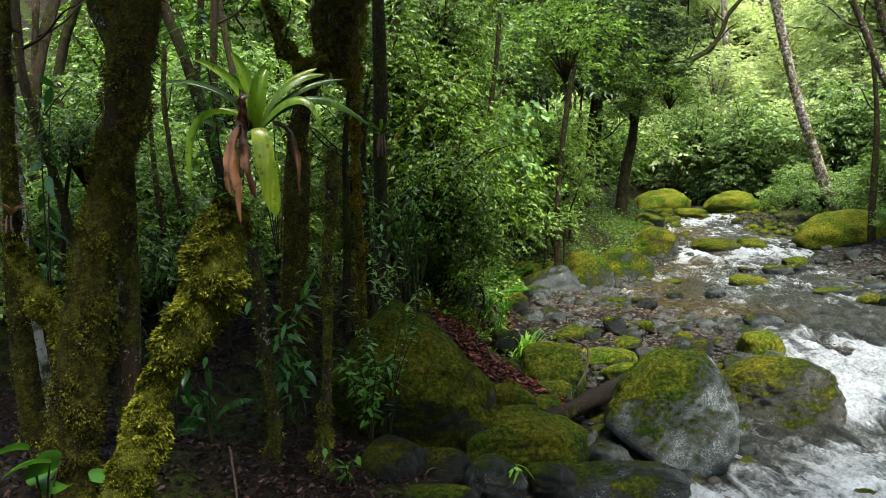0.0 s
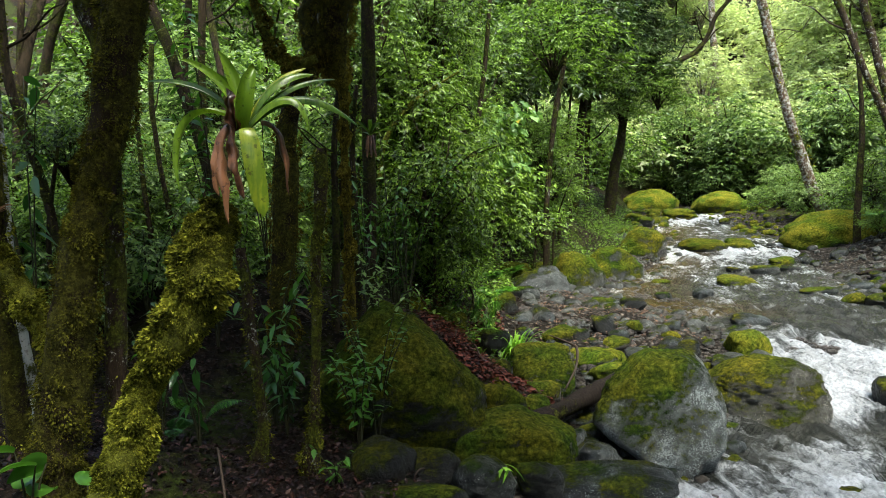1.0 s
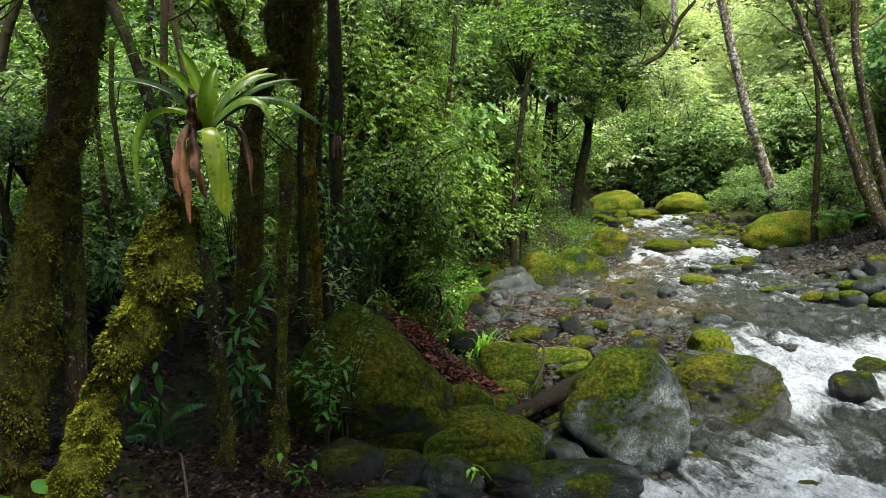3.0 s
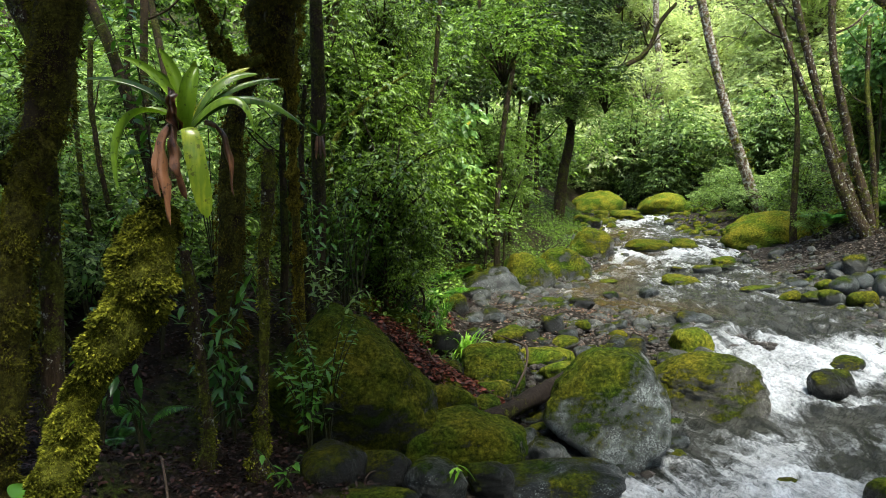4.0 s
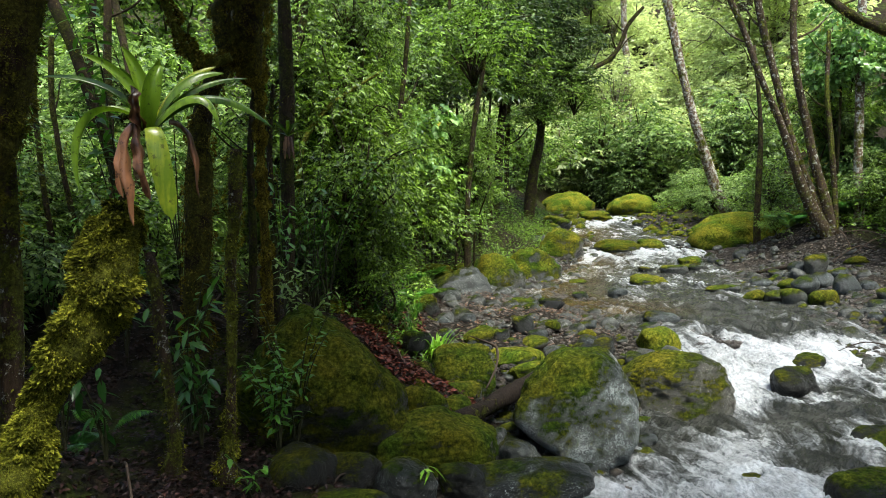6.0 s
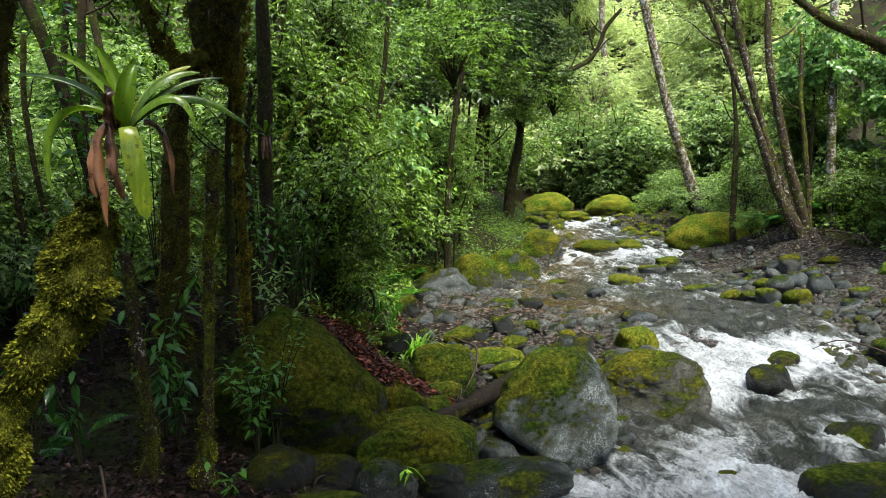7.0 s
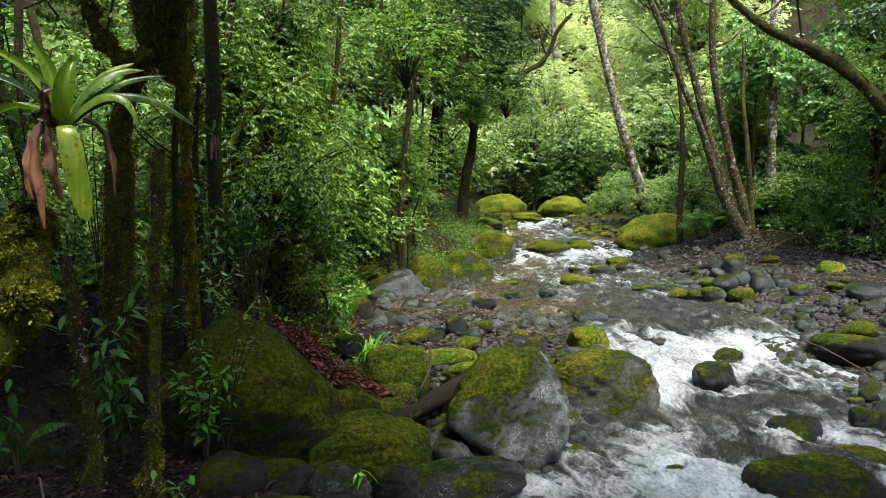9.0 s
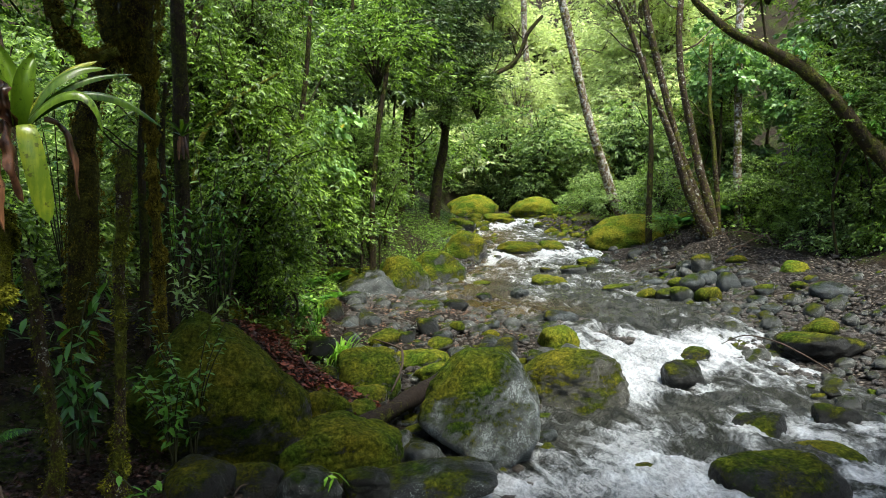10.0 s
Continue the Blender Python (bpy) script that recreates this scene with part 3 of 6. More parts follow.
def build_water():
    ys = spaced((-20, 1, 1.0), (1, 3, 0.2), (3, 11, 0.036), (11, 20, 0.09), (20, 33, 0.16), (33, 45, 0.6))
    u = np.linspace(0, 1, 190)
    Y, U = np.meshgrid(ys, u, indexing="ij")
    lo, hi = bank_left(Y) - 0.9, bank_right(Y) + 0.9
    X = lo + (hi - lo) * U
    a = bumps(X + 0.3 * Y, 0.45 * Y, 2.2, 5.0)
    f = bumps(X + 0.3 * Y, 0.4 * Y, 6.5, 9.0)
    low = bumps(X, Y * 0.6, 0.8, 2.0)
    past = np.maximum(bank_left(Y) - X, X - bank_right(Y))
    Z = level(Y) + rough_of(Y) * (a + 0.75 * f) * np.clip(1 - (past + 0.3) / 0.5, 0.1, 1) - 0.12 * np.clip(past / 0.5, 0, 1)
    foam_glint = foam_glint_of(Y) + 0.28 * low - 0.25 * np.clip(-a, 0, 1) + 0.4 * np.clip(a - 0.2, 0, 1)
    for sx, sy, r in WET_STONES:
        near = np.hypot((X - sx), (Y - sy + 0.25 * r) * 0.8) / r
        foam_glint = foam_glint + 0.32 * np.exp(-((near - 1.05) / 0.25) ** 2) * (foam_glint_of(sy) + 0.15)
    for ex, ey, rx, ry, much in EDDIES:
        foam_glint = foam_glint + much * np.exp(-((X - ex) / rx) ** 2 - ((Y - ey) / ry) ** 2)
    drop = 8.49 - 0.475 * (X - 4.59) - Y
    foam_glint = foam_glint + 0.42 * np.exp(-((drop - 0.45) / 0.4) ** 2) * np.clip((X - 4.0) * 2, 0, 1)
    Z = Z - 0.05 * np.clip(drop * 6, -1, 1) * np.exp(-(drop / 0.5) ** 2) * np.clip((X - 4.2) * 2, 0, 1)
    edge = X - bank_left(Y)
    shoal = np.clip(1.2 - edge / 1.5, 0, 1) * np.clip((Y - 9.4) * 2, 0, 1) + 0.03
    me = mesh_of("water", np.stack([X, Y, Z], -1).reshape(-1, 3), grid_faces(*X.shape), WATER, smooth=True)
    for key, val in (("foam_glint", foam_glint), ("shoal", shoal)):
        me.attributes.new(key, "FLOAT", "POINT").data.foreach_set("value", np.clip(val, 0, 1.2).astype(np.float32).ravel())
    tagged(new("water", me), "shallow mountain stream with white rapids between boulders", "stream", kind="structure")


# ---- boulders and stones ----
def boulder(name, label, x, y, z, size, turn, seed, material, wet=False, lean=0, detail=0, cuts=9, planes=(), edge=5.0):
    detail = detail or (5 if y < 9 else 4)
    me = rock_mesh(name, material, seed, size, cuts, detail, 0.05 if y < 9 else 0.09, planes, edge)
    ob = tagged(new(name, me), label, "boulder", "stream boulders")
    ob.matrix_basis = pose(x, y, z, lean, 0, turn)
    if wet:
        WET_STONES.append((x, y, max(size[0], size[1]) / 2))
    return ob


def build_boulders():
    B = boulder
    B("boulder", "big wet grey boulder with a yellow-green moss cap beside the water", 1.86, 5.5, -0.14, (1.06, 0.95, 1.0), -18, 11, ROCK_HALF, True, 0, 6, 5,
      [(0.63, 0, 0.78, 0.92), (0.97, 0, 0.23, 0.86), (0.5, 0, -0.87, 1.0), (-0.55, -0.2, -0.8, 0.8), (-0.8, 0, 0.6, 0.8), (0.05, -0.88, 0.42, 0.7), (0, -0.2, 1, 0.96)], 12)
    B("boulder", "rounded wet grey boulder with thin moss beside the rapids", 3.24, 6.5, -0.14, (1.16, 0.98, 0.72), -27, 23, ROCK_THIN, True, 0, 6, 4,
      [(-0.8, 0, 0.6, 0.86), (0.97, 0, 0.24, 0.92), (0.6, 0.1, 0.8, 0.92), (0, 0.6, 0.8, 0.75), (-0.5, -0.84, 0.2, 0.84), (0.6, -0.75, 0.25, 0.84), (0, -0.6, 0.8, 0.9)], 9)
    B("boulder", "low angular mossy boulder darkened as if in shade", 0.61, 5.25, -0.14, (1.0, 0.75, 0.62), -7, 31, ROCK_SHADE, False, 0, 6, 4,
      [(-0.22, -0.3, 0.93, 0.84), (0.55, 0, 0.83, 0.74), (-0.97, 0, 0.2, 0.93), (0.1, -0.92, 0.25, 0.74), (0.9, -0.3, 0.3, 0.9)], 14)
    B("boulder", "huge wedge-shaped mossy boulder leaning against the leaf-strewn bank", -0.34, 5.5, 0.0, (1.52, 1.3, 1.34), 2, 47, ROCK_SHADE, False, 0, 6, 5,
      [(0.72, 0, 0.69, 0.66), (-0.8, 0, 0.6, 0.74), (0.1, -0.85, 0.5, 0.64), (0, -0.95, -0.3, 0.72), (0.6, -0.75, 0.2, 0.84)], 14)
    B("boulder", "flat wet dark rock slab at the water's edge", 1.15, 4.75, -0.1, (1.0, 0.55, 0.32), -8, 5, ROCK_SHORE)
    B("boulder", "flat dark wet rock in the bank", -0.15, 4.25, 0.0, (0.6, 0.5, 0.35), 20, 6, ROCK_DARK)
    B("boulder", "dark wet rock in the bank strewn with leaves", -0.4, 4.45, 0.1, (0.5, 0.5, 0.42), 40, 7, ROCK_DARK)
    B("boulder", "small dark wet rock among boulders", 0.3, 4.6, 0.0, (0.45, 0.45, 0.36), 0, 8, ROCK_SHORE)
    B("boulder", "rounded boulder covered in green moss behind the log", 1.1, 6.9, 0.1, (0.66, 0.6, 0.56), 0, 9, ROCK_MOSS, edge=4.5, detail=6)
    B("boulder", "low flat boulder cushioned with bright moss", 1.85, 7.5, 0.15, (0.72, 0.5, 0.32), 0, 10, ROCK_FULL)
    B("boulder", "small moss-covered stone beside the boulders", 1.85, 7.05, 0.1, (0.5, 0.45, 0.33), 30, 12, ROCK_FULL)
    B("boulder", "mossy round stone above the rapids", 3.85, 8.1, 0.1, (0.55, 0.5, 0.42), 0, 13, ROCK_FULL, True)
    B("boulder", "large rounded boulder with patchy yellow moss at the pool", 2.82, 13.5, 0.0, (1.2, 1.0, 1.16), 0, 14, ROCK_MOSS, True, edge=4.2)
    B("boulder", "sloping boulder with thick yellow moss at the pool", 3.9, 14.7, 0.0, (1.4, 1.1, 1.18), 12, 15, ROCK_MOSS, True, planes=[(0.55, 0, 0.83, 0.72), (-0.8, 0, 0.6, 0.85), (0, -0.85, 0.5, 0.8)])
    B("boulder", "bare grey angular rock on the gravel", 1.95, 12.3, 0.2, (1.1, 0.8, 0.8), 10, 16, ROCK_BARE, planes=[(-0.6, 0, 0.8, 0.7), (0.8, 0, 0.6, 0.86), (0, -0.9, 0.4, 0.7)])
    B("boulder", "pointed boulder with a yellow moss cap in the stream", 5.6, 17.9, 0.35, (1.3, 1.0, 1.1), 0, 17, ROCK_MOSS, True, planes=[(-0.72, 0, 0.7, 0.72), (0.62, 0, 0.78, 0.74), (0, -0.9, 0.4, 0.75)])
    B("boulder", "flat pale stone with moss on the gravel", 2.6, 8.9, 0.25, (0.8, 0.55, 0.28), -10, 18, ROCK_HALF)
    B("boulder", "broad mossy boulder at the head of the stream", 9.7, 29.6, 1.3, (2.6, 1.8, 1.35), 0, 19, ROCK_FULL, True, planes=[(-0.6, -0.2, 0.8, 0.66), (0.72, -0.2, 0.66, 0.7), (0, -0.8, 0.6, 0.75)], edge=4.5)
    B("boulder", "humped mossy boulder at the head of the stream", 11.7, 27.2, 1.2, (2.3, 1.6, 1.25), 0, 20, ROCK_FULL, True, planes=[(-0.6, -0.2, 0.8, 0.66), (0.72, -0.2, 0.66, 0.7), (0, -0.8, 0.6, 0.75)], edge=4.5)
    B("boulder", "big moss-covered boulder on the far bank", 10.75, 18.1, 0.5, (2.5, 1.6, 1.25), -8, 21, ROCK_FULL, True, planes=[(-0.5, -0.2, 0.85, 0.72), (0.8, -0.2, 0.6, 0.8), (0, -0.8, 0.6, 0.8)], edge=4.5)
    B("boulder", "big moss-covered boulder against the bank", 12.1, 17.4, 0.5, (1.1, 1.1, 1.25), 0, 22, ROCK_FULL)
    B("boulder", "low mossy stone splitting the stream", 7.4, 18.4, 0.55, (1.35, 0.9, 0.5), 0, 24, ROCK_MOSS, True)
    B("boulder", "dark mossy stone in the stream", 8.5, 18.6, 0.6, (0.95, 0.7, 0.42), 0, 25, ROCK_MOSS, True)
    B("boulder", "flat mossy stone in the pool", 5.95, 13.1, 0.3, (0.75, 0.6, 0.32), 0, 26, ROCK_MOSS, True)
    B("boulder", "small dark stone in the pool", 4.7, 11.75, 0.3, (0.36, 0.35, 0.26), 0, 27, ROCK_BARE, True)
    B("boulder", "dark stone in the pool", 8.3, 16.0, 0.4, (0.62, 0.5, 0.3), 0, 28, ROCK_MOSS, True)
    B("boulder", "dark rounded rock beside the upper rapids", 7.3, 23.9, 1.1, (1.0, 0.9, 0.6), 0, 29, ROCK_MOSS, True)
    B("boulder", "mossy rock in the upper rapids", 9.4, 25.7, 1.3, (1.25, 1.0, 0.5), 0, 30, ROCK_FULL, True)
    B("boulder", "small mossy rock between boulders", 0.5, 6.1, 0.15, (0.4, 0.4, 0.38), 0, 32, ROCK_MOSS)
    B("boulder", "small mossy rock by the log", 1.0, 6.35, 0.1, (0.42, 0.4, 0.32), 0, 33, ROCK_MOSS)
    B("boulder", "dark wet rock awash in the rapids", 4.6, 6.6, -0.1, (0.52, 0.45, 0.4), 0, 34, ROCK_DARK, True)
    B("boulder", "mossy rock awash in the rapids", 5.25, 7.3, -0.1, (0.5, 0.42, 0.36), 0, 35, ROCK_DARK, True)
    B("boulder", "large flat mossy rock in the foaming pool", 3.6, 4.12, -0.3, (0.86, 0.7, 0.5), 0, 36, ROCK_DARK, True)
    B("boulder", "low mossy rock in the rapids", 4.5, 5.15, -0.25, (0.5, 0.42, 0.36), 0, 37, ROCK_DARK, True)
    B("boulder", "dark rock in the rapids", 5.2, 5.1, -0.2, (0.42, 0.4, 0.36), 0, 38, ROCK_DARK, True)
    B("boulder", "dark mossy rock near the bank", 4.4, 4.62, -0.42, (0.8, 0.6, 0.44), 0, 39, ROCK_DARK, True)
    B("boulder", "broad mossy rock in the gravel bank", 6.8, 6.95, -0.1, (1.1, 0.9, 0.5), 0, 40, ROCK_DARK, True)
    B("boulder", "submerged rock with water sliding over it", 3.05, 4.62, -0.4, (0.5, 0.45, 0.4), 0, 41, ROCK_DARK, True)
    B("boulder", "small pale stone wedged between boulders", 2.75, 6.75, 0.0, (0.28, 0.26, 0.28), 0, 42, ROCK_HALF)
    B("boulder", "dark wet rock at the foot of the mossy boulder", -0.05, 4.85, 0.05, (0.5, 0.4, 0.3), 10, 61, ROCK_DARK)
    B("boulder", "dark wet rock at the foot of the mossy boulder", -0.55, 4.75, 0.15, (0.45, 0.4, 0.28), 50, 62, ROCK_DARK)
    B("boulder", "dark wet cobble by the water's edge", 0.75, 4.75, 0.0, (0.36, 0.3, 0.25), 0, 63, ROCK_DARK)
    B("boulder", "dark wet cobble under the big boulder", 1.25, 5.2, -0.05, (0.34, 0.34, 0.3), 20, 64, ROCK_BARE)
    B("boulder", "dark wet cobble under the big boulder", 1.05, 5.45, 0.0, (0.3, 0.3, 0.26), 70, 65, ROCK_BARE)
    B("boulder", "small mossy rock under the fallen log", 0.85, 6.0, 0.1, (0.36, 0.34, 0.3), 0, 66, ROCK_MOSS)
    B("boulder", "long dark rock behind the boulders", 2.55, 7.6, 0.1, (0.7, 0.35, 0.24), 10, 67, ROCK_DARK)
    B("boulder", "dark angular stone at the lip of the rapids", 4.35, 9.2, 0.28, (0.5, 0.4, 0.26), 0, 68, ROCK_BARE, True)
    B("boulder", "low mossy stone by the gravel", 1.2, 7.6, 0.2, (0.5, 0.4, 0.3), 0, 69, ROCK_MOSS)
    B("boulder", "low mossy rock on the bank", 0.75, 10.4, 0.4, (0.5, 0.45, 0.36), 0, 70, ROCK_MOSS)
    B("boulder", "low mossy rock on the bank", 1.2, 12.2, 0.45, (0.55, 0.45, 0.36), 0, 71, ROCK_FULL)
    B("boulder", "moss-covered boulder behind the big one on the far bank", 12.0, 19.2, 0.7, (1.2, 1.0, 1.0), 0, 72, ROCK_FULL)
    B("boulder", "small mossy boulder against the far bank", 12.9, 18.3, 0.7, (0.9, 0.8, 0.9), 40, 73, ROCK_FULL)
    B("boulder", "low mossy rock in the shade of the bank", 1.55, 13.2, 0.55, (0.75, 0.5, 0.46), 15, 74, ROCK_MOSS)
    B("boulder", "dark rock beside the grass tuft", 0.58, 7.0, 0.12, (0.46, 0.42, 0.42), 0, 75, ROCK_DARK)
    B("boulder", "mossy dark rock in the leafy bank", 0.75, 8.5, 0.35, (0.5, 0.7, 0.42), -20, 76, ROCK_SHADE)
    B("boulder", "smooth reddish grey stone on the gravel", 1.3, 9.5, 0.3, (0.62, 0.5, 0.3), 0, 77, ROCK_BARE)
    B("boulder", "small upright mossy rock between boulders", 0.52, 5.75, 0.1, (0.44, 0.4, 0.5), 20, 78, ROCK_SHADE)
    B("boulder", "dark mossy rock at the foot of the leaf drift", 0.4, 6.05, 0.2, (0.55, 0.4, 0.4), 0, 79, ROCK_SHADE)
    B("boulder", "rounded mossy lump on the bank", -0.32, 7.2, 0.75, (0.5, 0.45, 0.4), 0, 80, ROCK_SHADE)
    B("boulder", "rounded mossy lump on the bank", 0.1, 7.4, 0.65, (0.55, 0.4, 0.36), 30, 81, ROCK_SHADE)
    B("boulder", "rounded mossy lump on the bank", 1.0, 13.4, 1.0, (0.6, 0.5, 0.5), 0, 82, ROCK_MOSS)
    B("boulder", "mossy block on the gravel bar", 9.85, 10.6, 0.5, (0.5, 0.45, 0.4), 0, 43, ROCK_FULL)


def stone_spot(g):
    y = float(g.choice([g.uniform(5, 9.5), g.uniform(7, 14), g.uniform(14, 30)]))
    if g.random() < 0.42:
        x = float(bank_left(y)) - g.uniform(-0.5, max(float(bank_left(y) - bank_foot(y)), 1.0))
    else:
        x = float(bank_right(y)) + abs(g.normal(0, 1.7)) - 0.6
    return x, y, max(float(ground_z(x, y)), float(level(y)) - 0.06)


def build_stones():
    """Loose stones along both banks, and the gravel between them."""
    g = rng_of(77)
    mats = [ROCK_BARE] * 5 + [ROCK_THIN] * 2 + [ROCK_SHADE] * 3 + [ROCK_DARK] * 2
    kinds = [rock_mesh("stone", m, 100 + k, (1, 0.82, 0.7), 8 if k % 2 else 5, 3, 0.06, (), 4.5 if k % 2 else 3.4) for k, m in enumerate(mats)]

    def S(x, y, width, height, sort):
        k = ((0, 4), (5, 6), (7, 9), (10, 11))[sort]
        k = int(g.integers(k[0], k[1] + 1))
        name = ("smooth wet grey stream stone", "grey stream stone with thin moss and lichen", "rounded stream stone capped with green moss", "dark wet stone at the water's edge")[sort]
        ob = tagged(new("stone", kinds[k]), name, "stone", "stones along the stream")
        z = max(float(ground_z(x, y)), float(level(y)) - 0.04) - 0.12 * height
        ob.matrix_basis = pose(x, y + 0.3 * width, z, g.uniform(-8, 8), g.uniform(-8, 8), g.uniform(-30, 30)) @ Matrix.Diagonal((width * 1.1, width * 1.15, height * 1.45, 1))

    S(9.13, 12.29, 0.43, 0.47, 1)
    S(7.8, 10.68, 0.52, 0.36, 0)
    S(8.32, 11.04, 0.39, 0.32, 0)
    S(8.17, 10.24, 0.38, 0.37, 0)
    S(8.98, 11.49, 0.29, 0.26, 0)
    S(7.02, 9.9, 0.34, 0.35, 1)
    S(7.33, 9.62, 0.41, 0.3, 2)
    S(9.02, 12.62, 0.36, 0.31, 0)
    S(8.08, 9.24, 0.31, 0.23, 1)
    S(7.09, 8.84, 0.26, 0.14, 0)
    S(7.47, 8.41, 0.3, 0.16, 0)
    S(8.72, 8.42, 0.54, 0.24, 0)
    S(7.33, 7.25, 0.45, 0.26, 2)
    S(6.99, 7.87, 0.27, 0.22, 0)
    S(8.5, 10.15, 0.26, 0.19, 0)
    S(7.65, 8.93, 0.27, 0.14, 0)
    S(7.9, 11.43, 0.33, 0.23, 2)
    S(7.02, 10.35, 0.46, 0.23, 1)
    S(10.23, 12.58, 0.42, 0.2, 2)
    S(8.7, 9.19, 0.3, 0.17, 2)
    S(7.7, 11.93, 0.39, 0.23, 0)
    S(8.68, 13.01, 0.32, 0.17, 0)
    S(9.18, 9.45, 0.25, 0.16, 0)
    S(7.24, 8.52, 0.22, 0.12, 0)
    S(1.5, 10.59, 0.37, 0.26, 1)
    S(0.89, 8.7, 0.33, 0.34, 2)
    S(1.43, 8.55, 0.24, 0.18, 0)
    S(1.1, 8.44, 0.18, 0.14, 0)
    S(2.13, 10.24, 0.25, 0.12, 0)
    S(3.04, 10.16, 0.36, 0.21, 3)
    S(3.47, 11.39, 0.26, 0.11, 3)
    S(2.6, 10.18, 0.39, 0.19, 1)
    S(2.09, 8.31, 0.28, 0.25, 3)
    S(3.07, 8.61, 0.25, 0.15, 0)
    S(2.94, 8.27, 0.24, 0.13, 2)
    S(2.24, 8.08, 0.27, 0.18, 0)
    S(2.57, 8.6, 0.21, 0.14, 2)
    S(1.72, 7.96, 0.22, 0.2, 3)
    S(1.49, 7.95, 0.42, 0.21, 2)
    S(0.64, 7.1, 0.3, 0.28, 3)
    S(2.85, 7.73, 0.47, 0.19, 3)
    S(1.55, 12.82, 0.58, 0.34, 2)
    S(2.24, 13.97, 0.41, 0.24, 2)
    S(4.6, 13.63, 0.35, 0.14, 2)
    S(4.02, 11.72, 0.28, 0.15, 3)
    S(7.25, 14.45, 0.56, 0.27, 1)
    S(6.81, 15.03, 0.35, 0.16, 3)
    S(7.92, 14.75, 0.41, 0.19, 3)
    S(6.82, 11.61, 0.54, 0.18, 1)
    S(6.75, 10.63, 0.36, 0.21, 2)
    spots = sorted((stone_spot(g) for _ in range(1900)), key=lambda p: math.hypot(p[0], p[1]))
    for x, y, z in spots[:250]:
        s = min(0.08 + g.exponential(0.065), 0.34)
        k = int(g.choice([0, 1, 2, 3, 4, 5, 6, 10, 11, 7 if g.random() < 0.5 else 8]))
        ob = tagged(new("stone", kinds[k]), "rounded stream stone capped with green moss" if k in (7, 8) else "wet dark grey rounded stream stone", "stone", "stones along the stream")
        ob.matrix_basis = pose(x, y, z - s * 0.12, g.uniform(-12, 12), g.uniform(-12, 12), g.uniform(0, 360)) @ Matrix.Diagonal((s, s, s * g.uniform(0.7, 1.1), 1))
    far = spots[250:]
    d, tri = ball(2)
    s = np.minimum(0.07 + g.exponential(0.055, len(far)), 0.34) * np.interp([p[1] for p in far], [8, 28], [0.9, 1.7])
    v = d[None] * (1 + 0.22 * np.sin(d[None] @ g.normal(0, 2.2, (len(far), 3, 1)) + g.uniform(0, 6, (len(far), 1, 1)))) * s[:, None, None] * 0.5
    v = v * np.stack([np.ones(len(far)), g.uniform(0.7, 1, len(far)), g.uniform(0.6, 0.9, len(far))], -1)[:, None] + np.array(far)[:, None] + s[:, None, None] * np.array([0, 0, 0.16])
    f = tri[None] + (np.arange(len(far)) * len(d))[:, None, None]
    half = len(far) * 3 // 4
    for name, a, b, m in (("far_stones", 0, half, ROCK_BARE), ("far_mossy_stones", half, len(far), ROCK_MOSS)):
        tagged(new(name, mesh_of(name, v[a:b].reshape(-1, 3), f[:b - a].reshape(-1, 3), m, True)), "many rounded stones strewn along the upper stream", "stones", kind="stuff")
    bm = bmesh.new()
    bmesh.ops.create_icosphere(bm, subdivisions=1, radius=0.5)
    d = np.array([q.co[:] for q in bm.verts])
    tri = np.array([[q.index for q in p.verts] for p in bm.faces])
    bm.free()
    count = 23000
    y = np.where(g.random(count) < 0.75, g.uniform(6.3, 14.5, count), g.uniform(4, 26, count))
    left = g.random(count) < 0.45
    x = np.where(left, bank_left(y) - g.uniform(-0.4, 1, count) * np.maximum(bank_left(y) - bank_foot(y), 0.8), bank_right(y) + np.abs(g.normal(0, 2.0, count)) - 0.5)
    s = np.minimum(0.03 + g.exponential(0.032, count), 0.16)
    z = np.maximum(ground_z(x, y), level(y) - 0.03)
    v = d[None] * (1 + g.normal(0, 0.16, (count, len(d), 1))) * s[:, None, None] * np.stack([np.ones(count), g.uniform(0.6, 1, count), g.uniform(0.4, 0.7, count)], -1)[:, None]
    v = v + np.stack([x, y, z + s * 0.1], -1)[:, None]
    f = tri[None] + (np.arange(count) * len(d))[:, None, None]
    tagged(new("gravel", mesh_of("gravel", v.reshape(-1, 3), f.reshape(-1, 3), PEBBLE)), "wet grey and brown stream gravel on the banks", "gravel", kind="stuff")


build_boulders()
build_ground()
build_water()
build_stones()

